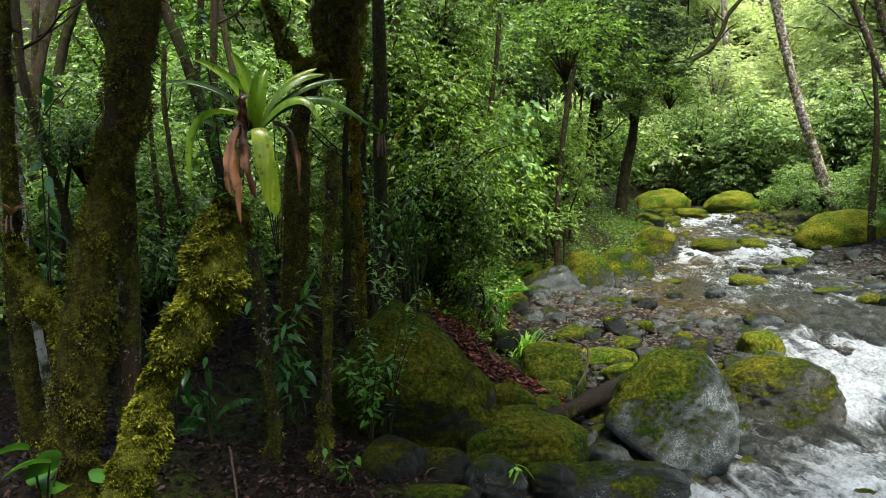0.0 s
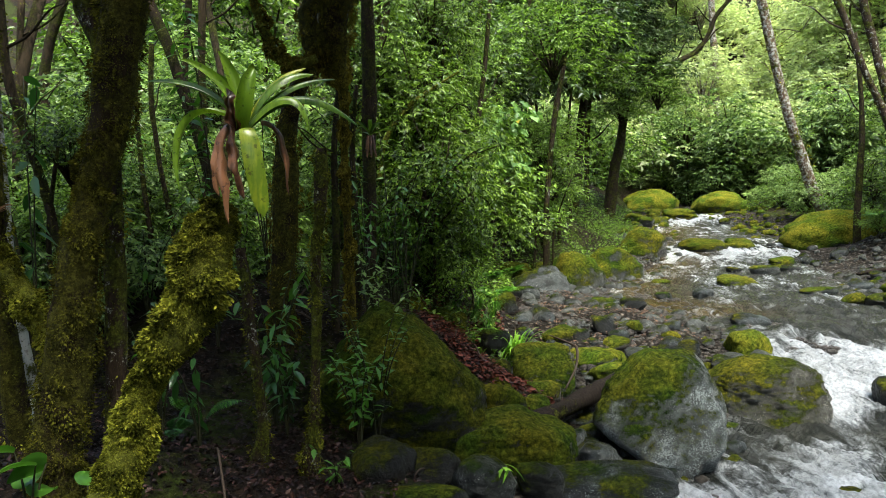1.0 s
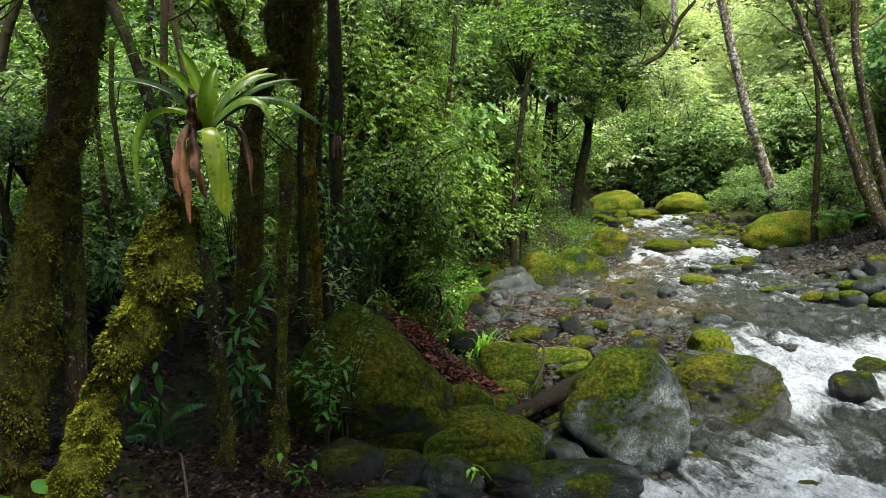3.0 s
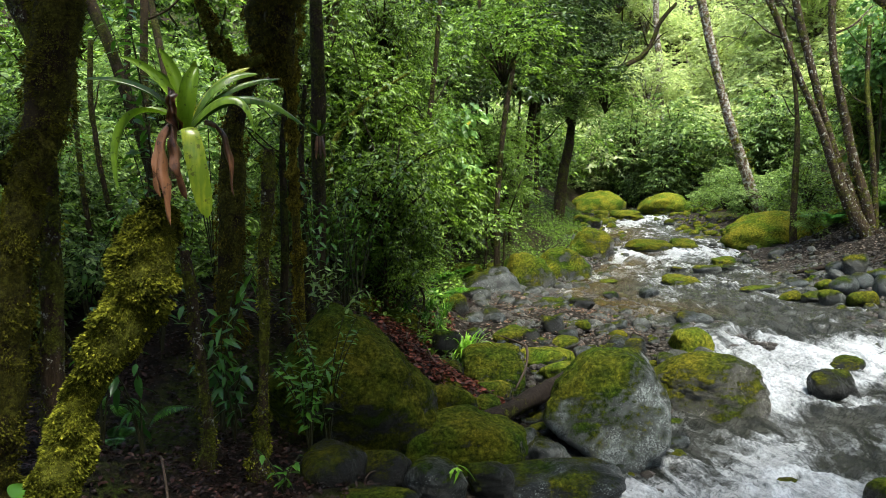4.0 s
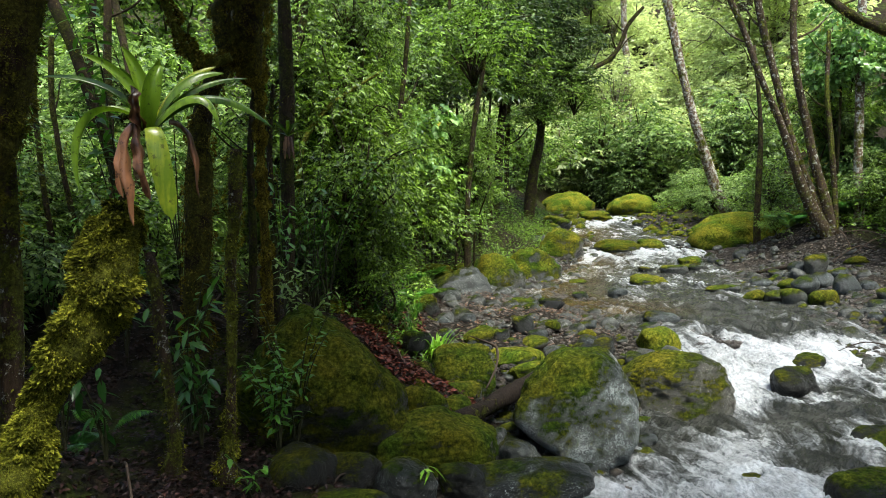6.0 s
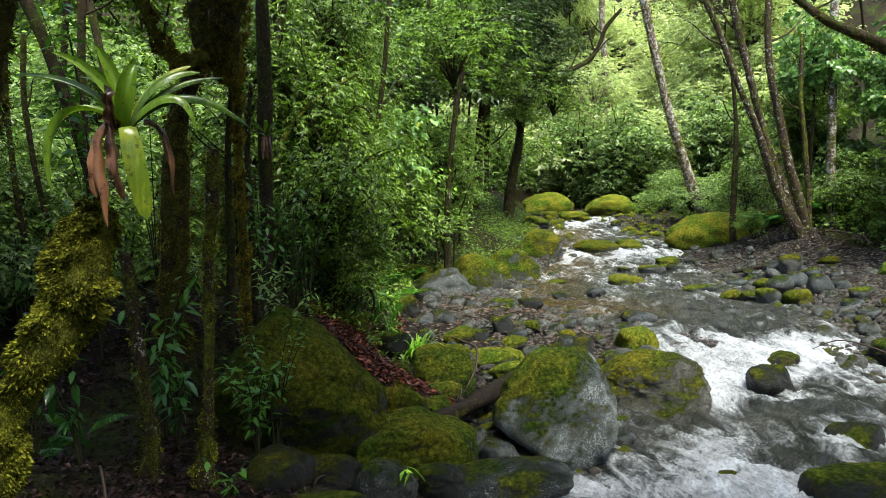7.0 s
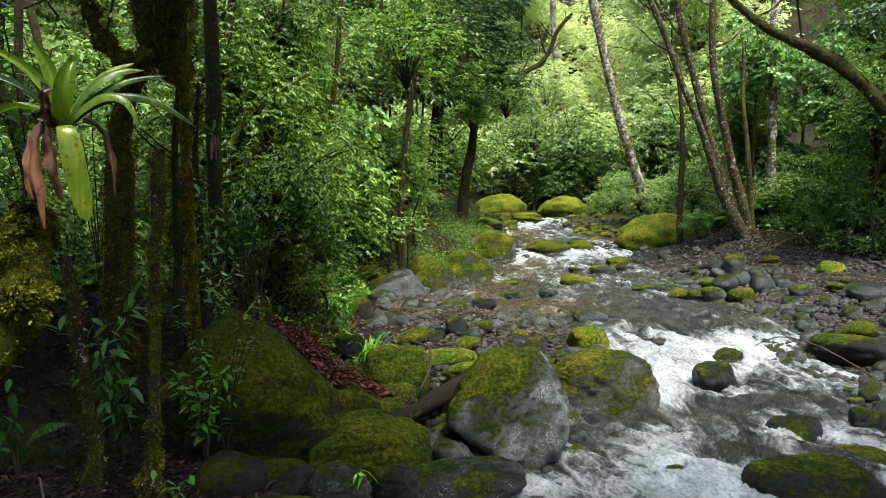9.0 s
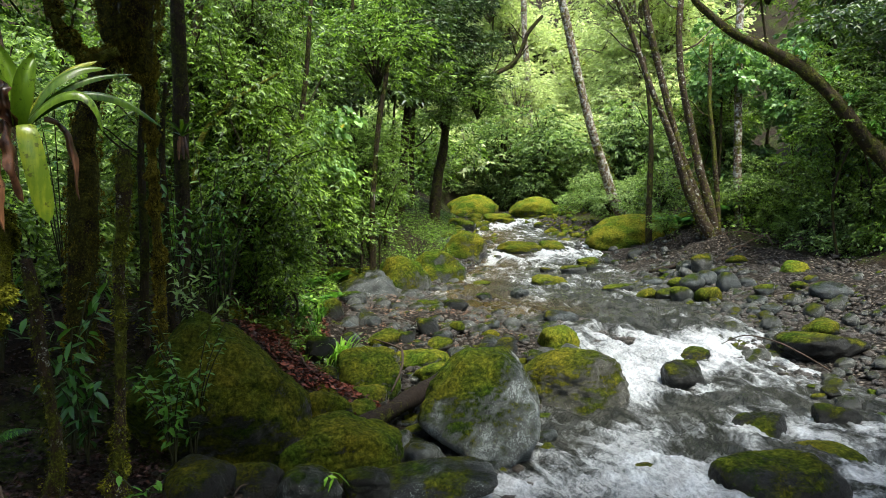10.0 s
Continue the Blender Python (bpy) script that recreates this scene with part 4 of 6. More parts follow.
# ---- crowns, shared by the trees ----
def crown_parts(seed, size, leaf, per, blobs, sprigs, material, bark, droop=0.3, flat=0.55, slim=0.42, fine=False):
    """Leaf and limb meshes of a crown about the origin: clusters of sprigs on an uneven shell, with gaps."""
    g = rng_of(seed)
    size = np.array(size)
    c = units(g.normal(size=(blobs, 3))) * g.uniform(0.25, 1.2, (blobs, 1)) * size * 0.8
    br = g.uniform(0.18, 0.4, blobs) * size.mean()
    which = g.integers(0, blobs, sprigs)
    o = units(g.normal(size=(sprigs, 3)) + np.array([0, 0, 0.35]))
    sp = c[which] + o * (br[which] * g.uniform(0.35, 1.3, sprigs))[:, None] * np.array([1, 1, flat])
    k = np.repeat(np.arange(sprigs), per)
    n = len(k)
    u = np.tile(np.linspace(0.15, 1, per), sprigs)
    out = units(o[k] * np.array([1, 1, 0.3]) + np.array([0, 0, -droop]))
    swirl = units(np.cross(out, np.array([0, 0, 1.0])) + 1e-6)
    sgn = np.where(np.arange(n) % 2 == 0, 1, -1)[:, None]
    pos = sp[k] + out * (u * leaf * per * 0.28)[:, None]
    axis = out * 0.7 + swirl * sgn * g.uniform(0.4, 1.1, (n, 1)) + g.normal(0, 0.25, (n, 3)) + np.array([0, 0, -droop * 0.6])
    nor = np.array([0, 0, 1.0]) + g.normal(0, 0.75, (n, 3))
    ln = leaf * g.uniform(0.6, 1.25, n)
    me = leaves("crown", material, pos, axis, nor, ln, ln * slim, fine=fine)
    limbs = []
    for i in range(blobs):
        e = c[i]
        m = e * 0.45 + g.normal(0, 0.08, 3) * size
        r = 0.022 * size.mean()
        limbs.append(([np.array([0, 0, -0.75 * size[2]]), m, e], [r, r * 0.6, r * 0.2]))
        for _ in range(1):
            q = e + units(g.normal(size=3)) * br[i] * 0.8
            limbs.append(([m * 0.4 + e * 0.6, (e + q) / 2 + g.normal(0, 0.03, 3) * size, q], [r * 0.35, r * 0.22, r * 0.1]))
    return me, tubes("branchwork", bark, limbs, 3)


CROWNS = {
    "dark": [crown_parts(k, (2.0, 2.0, 1.6), 0.14, 6, 20, 1000, LEAF_DARK, BARK_DARK) for k in (1, 2)],
    "mid": [crown_parts(k, (1.6, 1.6, 1.3), 0.12, 6, 20, 850, LEAF_MID, BARK_DARK, 0.3, 0.7) for k in (3, 4)],
    "bright": [crown_parts(k, (1.3, 1.3, 1.15), 0.092, 7, 26, 760, LEAF_BRIGHT, BARK_DARK, 0.4, 0.7, 0.4) for k in (5, 6)],
    "fine": [crown_parts(k, (1.3, 1.3, 1.15), 0.078, 7, 26, 860, LEAF_MID, BARK_DARK, 0.4, 0.7, 0.4) for k in (13, 14)],
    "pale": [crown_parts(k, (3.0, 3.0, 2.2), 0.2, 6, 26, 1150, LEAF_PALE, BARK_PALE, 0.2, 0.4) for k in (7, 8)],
    "broad": [crown_parts(k, (1.5, 1.5, 1.5), 0.19, 5, 16, 560, LEAF_BLUE, BARK_DARK, 0.5, 0.8, 0.8) for k in (9, 10)],
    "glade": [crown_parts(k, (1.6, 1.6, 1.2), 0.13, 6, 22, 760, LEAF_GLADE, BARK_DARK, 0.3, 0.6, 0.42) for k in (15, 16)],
    # coarse crown for the unseen trees and shrubs that block light
    "canopy": [crown_parts(k, (2.4, 2.4, 1.2), 0.42, 4, 14, 330, LEAF_DARK, BARK_DARK, 0.3, 0.5, 0.6) for k in (11, 12)],
}
crown_rng = rng_of(404)


def add_crown(tree, kind, place, scale, squash=1.0):
    me, limbs = CROWNS[kind][int(crown_rng.integers(0, 2))]
    x, y, z = (a - b for a, b in zip(place, tree.matrix_basis.translation))
    m = pose(x, y, z, crown_rng.uniform(-8, 8), crown_rng.uniform(-8, 8), crown_rng.uniform(0, 360)) @ Matrix.Diagonal((scale, scale, scale * squash, 1))
    piece("crown", me, tree, m=m)
    piece("branchwork", limbs, tree, m=m)


def grow(name, label, category, stem, bark, crowns=(), group="", foot=True, sides=12, rough=0.12, seed=1, moss=0, moss_size=0.03, moss_material=None, hang=0.5, part_name="trunk", twigs=0):
    """A plant with one stem of (x, y, z, radius) points, crowns of (kind, (x, y, z), scale), and moss on its bark."""
    stem = [tuple(p) for p in stem]
    if foot:
        x, y, z, r = stem[0]
        gz = float(ground_z(x, y)) - 0.12
        if z > gz + 0.05:
            stem.insert(0, (x, y, gz, r * 1.35))
    bx, by, bz, _ = stem[0]
    root = base_at(name, bx, by, bz, label, category, group)
    path = np.array([p[:3] for p in stem]) - np.array([bx, by, bz])
    radii = [p[3] for p in stem]
    piece(part_name, tube(part_name, bark, path, radii, sides, seed, rough), root)
    if moss:
        piece("moss", tufts("moss", moss_material or MOSS_TUFT, path, radii, moss, moss_size, seed + 50, hang), root, "clinging tufts of yellow-green moss")["kind"] = "stuff"
    g = rng_of(seed + 7)
    for k in range(twigs):
        i = len(path) - 1 - k % max(len(path) - 2, 1)
        p = path[i] * 0.6 + path[i - 1] * 0.4
        a, l = g.uniform(0, 6.28), (8 + 6 * g.random()) * radii[i] + 0.25
        d = np.array([math.cos(a), 0.5 * math.sin(a), 0.55 + 0.3 * g.random()]) * l
        r = radii[i] * 0.38
        piece("branch", tube("branch", bark, [p, p + d * 0.4 + (0, 0, -0.06 * l), p + d * 0.75 + (0, 0, 0.05 * l), p + d], [r, r * 0.8, r * 0.6, r * 0.25], 7, seed + k, 0.12), root)
    for kind, place, scale in crowns:
        add_crown(root, kind, place, scale)
    return root


def build_near_trunks():
    T = "mossy_tree"
    grow(T, "dark mossy tree trunk standing on the forest floor", "tree", [(-1.75, 3.05, 0.89, 0.106), (-1.74, 3.07, 1.04, 0.108), (-1.69, 3.09, 1.34, 0.103), (-1.65, 3.11, 1.65, 0.096), (-1.61, 3.13, 1.95, 0.082), (-1.57, 3.15, 2.10, 0.071), (-1.56, 3.17, 2.24, 0.066), (-1.51, 3.19, 2.38, 0.080), (-1.48, 3.21, 2.53, 0.088), (-1.44, 3.23, 2.82, 0.092), (-1.39, 3.25, 3.11, 0.096), (-1.34, 3.27, 3.50, 0.094), (-1.15, 3.35, 5.5, 0.085)], BARK_WET, sides=20, seed=3, moss=36000, moss_size=0.012, rough=0.06, moss_material=MOSS_DARK)
    grow(T, "thin dark second stem with pale lichen spots", "tree", [(-1.59, 3.34, 1.03, 0.052), (-1.59, 3.36, 1.27, 0.053), (-1.58, 3.38, 1.60, 0.051), (-1.58, 3.40, 1.94, 0.048), (-1.57, 3.42, 2.16, 0.037), (-1.57, 3.44, 2.33, 0.028), (-1.60, 3.46, 2.62, 0.037), (-1.62, 3.48, 2.93, 0.042), (-1.69, 3.50, 3.19, 0.073), (-1.69, 3.52, 3.59, 0.072), (-1.7, 3.6, 5.4, 0.06)], BARK_MIX, sides=14, seed=4, moss=2400, moss_size=0.014, rough=0.08)
    grow(T, "slender tree trunk under green moss", "tree", [(-2.16, 3.52, 0.68, 0.06), (-2.22, 3.52, 1.5, 0.05), (-2.23, 3.52, 1.93, 0.044), (-2.23, 3.54, 2.12, 0.041), (-2.25, 3.56, 2.36, 0.035), (-2.25, 3.58, 2.65, 0.032), (-2.25, 3.60, 2.98, 0.029), (-2.26, 3.62, 3.42, 0.027), (-2.4, 3.7, 5.2, 0.03)], BARK_WET, sides=14, seed=5, moss=5000, moss_size=0.014)
    grow("mossy_branch", "thick mossy branch forking from a tree trunk", "branch", [(-1.72, 3.20, 1.41, 0.050), (-1.81, 3.22, 1.54, 0.056), (-1.91, 3.24, 1.67, 0.054), (-1.99, 3.26, 1.79, 0.049), (-2.05, 3.28, 1.90, 0.041), (-2.09, 3.30, 1.97, 0.038)], BARK_MOSS, foot=False, sides=14, seed=6, moss=15000, moss_size=0.013, part_name="wood")
    grow(T, "thin pale stem with white lichen", "tree", [(-2.21, 3.75, 0.92, 0.030), (-2.23, 3.77, 1.04, 0.029), (-2.27, 3.79, 1.29, 0.029), (-2.32, 3.81, 1.55, 0.027), (-2.35, 3.83, 1.74, 0.024), (-2.37, 3.85, 1.97, 0.020), (-2.45, 3.95, 3.2, 0.018)], BARK_WHITE, sides=12, seed=7, moss=500, moss_size=0.016)
    grow(T, "leaning moss-laden trunk that carries a bromeliad", "tree", [(-1.24, 2.16, 0.6, 0.09), (-1.10, 2.20, 1.12, 0.065), (-1.09, 2.22, 1.17, 0.061), (-1.06, 2.24, 1.26, 0.067), (-1.03, 2.26, 1.37, 0.054), (-1.00, 2.28, 1.48, 0.046), (-0.95, 2.30, 1.59, 0.053), (-0.85, 2.32, 1.75, 0.084), (-0.80, 2.34, 1.86, 0.089), (-0.78, 2.36, 1.98, 0.076), (-0.75, 2.38, 2.07, 0.069), (-0.74, 2.40, 2.13, 0.040)], BARK_MOSS, sides=24, seed=8, moss=80000, moss_size=0.011, hang=0.6, rough=0.05)
    grow("sapling", "bent sapling stem spotted with lichen", "sapling", [(-1.11, 4.10, 0.55, 0.058), (-1.07, 4.12, 0.76, 0.037), (-1.09, 4.14, 1.01, 0.030), (-1.11, 4.16, 1.19, 0.031), (-1.14, 4.18, 1.46, 0.033), (-1.16, 4.20, 1.67, 0.039), (-1.19, 4.22, 1.88, 0.030)], BARK_MIX, sides=12, seed=9, moss=1500, moss_size=0.013, rough=0.08)
    grow("tree_stump", "upright broken mossy stem", "stump", [(-0.81, 4.20, 0.50, 0.062), (-0.78, 4.22, 0.70, 0.035), (-0.76, 4.24, 1.02, 0.028), (-0.74, 4.26, 1.44, 0.029), (-0.73, 4.28, 1.86, 0.034), (-0.70, 4.30, 2.07, 0.039), (-0.69, 4.32, 2.28, 0.044), (-0.68, 4.34, 2.49, 0.033)], BARK_MIX, sides=14, seed=10, moss=6500, moss_size=0.013, rough=0.09)
    grow(T, "slim tree trunk with a great clump of brown hanging moss", "tree", [(-0.63, 5.14, 1.29, 0.031), (-0.63, 5.16, 1.63, 0.027), (-0.64, 5.18, 2.06, 0.025), (-0.65, 5.20, 2.41, 0.022), (-0.64, 5.22, 2.69, 0.022), (-0.64, 5.24, 3.01, 0.032), (-0.70, 5.26, 3.19, 0.097), (-0.77, 5.28, 3.38, 0.177), (-0.76, 5.30, 3.62, 0.196), (-0.68, 5.32, 3.88, 0.182), (-0.54, 5.34, 4.47, 0.101), (-0.5, 5.4, 5.8, 0.06)], BARK_WET, sides=18, seed=11, moss=46000, moss_size=0.013, moss_material=MOSS_BROWN, hang=1.4, rough=0.08)
    grow(T, "stout tree trunk under brown moss", "tree", [(-1.23, 5.50, 1.25, 0.102), (-1.20, 5.52, 1.80, 0.097), (-1.17, 5.54, 2.26, 0.098), (-1.16, 5.56, 2.62, 0.085), (-1.09, 5.58, 2.99, 0.073), (-0.94, 5.60, 3.30, 0.074), (-0.79, 5.62, 3.62, 0.075), (-0.7, 5.7, 5, 0.07)], BARK_WET, sides=16, seed=12, moss=14000, moss_size=0.015, moss_material=MOSS_BROWN, hang=1.0, rough=0.09)
    grow("mossy_branch", "mossy branch reaching up from a trunk", "branch", [(-0.81, 5.10, 3.22, 0.036), (-0.99, 5.12, 3.17, 0.032), (-1.10, 5.14, 3.24, 0.032), (-1.19, 5.16, 3.43, 0.029), (-1.27, 5.18, 3.64, 0.025), (-1.34, 5.20, 4.02, 0.021)], BARK_MOSS, foot=False, sides=12, seed=13, moss=6000, moss_size=0.018, moss_material=MOSS_BROWN, part_name="wood")
    for k, (label, stem) in enumerate([
        ("dark slanting forest tree trunk", [(-1.87, 6.00, 1.99, 0.052), (-1.94, 6.02, 2.48, 0.050), (-2.06, 6.04, 2.94, 0.051), (-2.21, 6.06, 3.44, 0.049), (-2.34, 6.08, 3.79, 0.050), (-2.48, 6.10, 4.19, 0.052), (-2.60, 6.12, 4.78, 0.048)]),
        ("dark straight forest tree trunk", [(-2.14, 6.50, 1.87, 0.031), (-2.14, 6.52, 2.31, 0.031), (-2.13, 6.54, 3.06, 0.034), (-2.13, 6.56, 3.54, 0.034), (-2.10, 6.58, 4.12, 0.035), (-2.07, 6.60, 4.91, 0.034)]),
        ("dark upright forest tree trunk", [(-0.60, 6.26, 1.10, 0.062), (-0.57, 6.28, 1.84, 0.057), (-0.55, 6.30, 2.72, 0.062), (-0.53, 6.32, 3.39, 0.063), (-0.53, 6.34, 4.01, 0.060), (-0.53, 6.36, 4.77, 0.057)]),
        ("thin brown stem in a clump", [(-0.84, 5.75, 1.29, 0.033), (-0.81, 5.77, 1.87, 0.033), (-0.81, 5.79, 2.30, 0.031), (-0.80, 5.81, 2.68, 0.026), (-0.75, 5.83, 3.16, 0.018)]),
        ("thin brown stem in a clump", [(-0.65, 5.85, 1.25, 0.029), (-0.65, 5.87, 1.86, 0.027), (-0.66, 5.89, 2.30, 0.027), (-0.66, 5.91, 2.69, 0.025), (-0.61, 5.93, 3.17, 0.016)]),
        ("thin dark forest tree stem", [(-2.45, 6.00, 1.65, 0.022), (-2.47, 6.02, 1.86, 0.022), (-2.52, 6.04, 2.36, 0.022), (-2.55, 6.06, 2.81, 0.022), (-2.56, 6.08, 3.10, 0.020), (-2.55, 6.10, 3.70, 0.018)]),
        ("thin dark forest tree stem", [(-2.25, 6.00, 1.70, 0.024), (-2.28, 6.02, 2.00, 0.022), (-2.36, 6.04, 2.46, 0.022), (-2.40, 6.06, 2.80, 0.022), (-2.43, 6.08, 3.10, 0.022), (-2.41, 6.10, 3.60, 0.020)]),
        ("thin dark forest tree stem", [(-3.91, 6.40, 1.66, 0.037), (-3.84, 6.42, 2.56, 0.034), (-3.79, 6.44, 3.27, 0.031), (-3.72, 6.46, 4.13, 0.029)]),
        ("dark bent forest tree stem", [(-2.70, 5.00, 1.75, 0.034), (-2.75, 5.02, 1.97, 0.032), (-2.83, 5.04, 2.33, 0.032), (-2.95, 5.06, 2.73, 0.033), (-3.06, 5.08, 3.14, 0.034), (-3.09, 5.10, 3.48, 0.032), (-3.12, 5.12, 4.04, 0.031)]),
    ]):
        grow("forest_tree", label, "tree", stem, BARK_DARK, [], "bank trees", seed=20 + k, moss=700, moss_size=0.016, twigs=2, rough=0.08)


def build_far_trunks():
    D = "dark"
    grow("forest_tree", "dark-leaved tree leaning over the stream", "tree", [(4.32, 21.00, 1.40, 0.157), (4.49, 21.06, 2.44, 0.149), (4.68, 21.17, 4.18, 0.140), (4.88, 21.26, 5.75, 0.131), (5.02, 21.38, 9, 0.1)], BARK_DARK, [(D, (4.6, 21, 6.4), 0.9), (D, (5.4, 20.6, 8.2), 1.0), (D, (3.9, 20.4, 8.8), 1.0), (D, (5.4, 21.4, 10.2), 1.1), (D, (2.6, 20.6, 7.0), 0.8), ("mid", (4.9, 19.6, 5.6), 0.6)], "stream trees", seed=41)
    grow("forest_tree", "tall dark-leaved tree with a hanging crown", "tree", [(6.31, 24.04, 1.7, 0.21), (6.55, 24.12, 3.25, 0.17), (6.82, 24.19, 4.44, 0.16), (7.07, 24.30, 6.22, 0.15), (7.33, 24.44, 10, 0.18)], BARK_DARK, [(D, (6.9, 24, 6.6), 1.0), (D, (7.9, 23.6, 7.6), 0.8), (D, (6.0, 24.4, 8.6), 1.1), (D, (7.6, 24.4, 9.6), 0.9), (D, (6.8, 24.4, 11.2), 1.2), ("mid", (7.8, 23.2, 5.9), 0.75), ("mid", (6.5, 23.2, 5.3), 0.6)], "stream trees", seed=42)
    grow("forest_tree", "slim dark forest tree trunk", "tree", [(5.55, 24.12, 3.28, 0.090), (5.64, 24.22, 4.87, 0.090), (5.75, 24.30, 7, 0.080)], BARK_DARK, [], "stream trees", seed=43, twigs=2)
    grow("forest_tree", "slender tree with thin brown stem", "tree", [(2.19, 13.00, 1.68, 0.054), (2.29, 13.07, 2.76, 0.054), (2.40, 13.12, 3.62, 0.049), (2.65, 13.18, 4.9, 0.043)], BARK_DARK, [("mid", (2.4, 13.3, 5.2), 0.8)], "stream trees", seed=44)
    grow("leaning_tree", "pale leaning tree trunk spotted with white lichen", "tree", [(12.91, 22.00, 1.40, 0.214), (12.48, 22.02, 2.27, 0.187), (12.01, 22.04, 3.69, 0.161), (11.54, 22.06, 5.19, 0.148), (11.10, 22.08, 7.06, 0.143), (10.81, 22.10, 8.42, 0.138), (10.56, 22.12, 9.57, 0.132), (10.09, 22.14, 12.21, 0.124), (9.6, 22.3, 14.5, 0.12)], BARK_PALE, [("pale", (9.4, 22.6, 16), 1.0)], "stream trees", seed=45, sides=16, rough=0.06, twigs=3, moss=2500, moss_size=0.06)
    grow("forest_tree", "distant straight pale tree trunk", "tree", [(14.55, 34.43, 6.0, 0.170), (14.48, 34.52, 9.51, 0.170), (14.41, 34.63, 11.21, 0.156), (14.43, 34.78, 15, 0.15)], BARK_PALE, [("pale", (14.4, 35, 17), 1.0)], "hillside trees", seed=46)
    grow("bare_branch", "curved mossy branch reaching out over the stream", "branch", [(7.2, 24.2, 6.5, 0.12), (8.04, 23.33, 6.68, 0.086), (8.62, 23.34, 6.86, 0.086), (9.20, 23.36, 7.17, 0.086), (9.60, 23.39, 7.69, 0.077), (9.91, 23.43, 8.35, 0.067), (10.50, 23.47, 9.00, 0.057)], BARK_DARK, foot=False, seed=47, part_name="wood", twigs=5)
    for k, stem in enumerate([
        [(11.07, 14.60, 1.09, 0.195), (10.72, 14.62, 1.66, 0.145), (10.34, 14.64, 2.44, 0.105), (9.88, 14.66, 3.76, 0.080), (9.36, 14.68, 4.91, 0.070), (8.90, 14.70, 6.11, 0.061), (8.53, 14.72, 6.89, 0.057), (7.94, 14.74, 8.55, 0.053)],
        [(11.07, 14.70, 1.15, 0.177), (10.67, 14.72, 2.16, 0.126), (10.30, 14.74, 3.08, 0.096), (9.97, 14.76, 4.25, 0.086), (9.68, 14.78, 5.35, 0.082), (9.42, 14.80, 6.42, 0.077), (9.32, 14.82, 7.10, 0.073), (9.17, 14.84, 8.55, 0.070)],
        [(11.16, 14.60, 1.15, 0.166), (10.92, 14.62, 2.15, 0.117), (10.68, 14.64, 2.99, 0.097), (10.44, 14.66, 4.11, 0.087), (10.24, 14.68, 5.07, 0.082), (10.20, 14.70, 6.16, 0.074), (10.28, 14.72, 7.12, 0.070), (10.44, 14.74, 8.61, 0.062)]]):
        top = stem[-1]
        grow("leaning_tree", "lichen-spotted trunk leaning out over the stream", "tree", stem, BARK_FAR, [("mid", (top[0], top[1], top[2] + 3.4), 1.0)] if k == 1 else [], "leaning bank trees", seed=50 + k, sides=14, twigs=3, rough=0.08, moss=1800, moss_size=0.035, moss_material=MOSS_DARK)
    grow("forest_tree", "straight pale tree trunk on the far bank", "tree", [(12.08, 14.90, 1.37, 0.123), (12.06, 14.92, 2.13, 0.104), (12.06, 14.94, 3.15, 0.104), (12.10, 14.96, 4.30, 0.100), (12.13, 14.98, 5.45, 0.101), (12.18, 15.00, 6.60, 0.098), (12.25, 15.02, 7.46, 0.094), (12.37, 15.04, 9.16, 0.092)], BARK_PALE, [], "stream trees", seed=54, sides=14, twigs=1, rough=0.05)
    grow("sapling", "thin brown stem among green shrubs", "sapling", [(10.63, 16.80, 1.65, 0.079), (10.69, 16.82, 2.52, 0.080), (10.75, 16.84, 3.46, 0.073), (10.74, 16.86, 4.55, 0.054), (10.59, 16.88, 6.10, 0.041)], BARK_DARK, seed=55, twigs=2, rough=0.06)
    grow("sapling", "thin brown stem among green shrubs", "sapling", [(11.16, 14.50, 1.44, 0.055), (11.11, 14.52, 2.42, 0.061), (11.03, 14.54, 3.54, 0.061), (10.95, 14.56, 4.51, 0.055), (11.01, 14.58, 5.89, 0.043)], BARK_MIX, seed=56, twigs=2, rough=0.06)
    grow("leaning_tree", "thick mossy bough arching over the stream", "tree", [(13.4, 9.8, 0.6, 0.2), (12.82, 9.95, 1.25, 0.17), (11.93, 10.27, 2.47, 0.15), (11.34, 10.48, 3.19, 0.14), (10.85, 10.66, 3.90, 0.13), (10.35, 10.83, 4.46, 0.12), (9.94, 10.96, 4.74, 0.115), (9.54, 11.08, 4.97, 0.1), (9.03, 11.24, 5.25, 0.085), (8.58, 11.39, 5.64, 0.065), (8.25, 11.51, 6.03, 0.057), (7.8, 11.6, 6.8, 0.045)], BARK_DARK, [], "leaning bank trees", seed=57, moss=6000, moss_size=0.024, moss_material=MOSS_DARK, twigs=3)


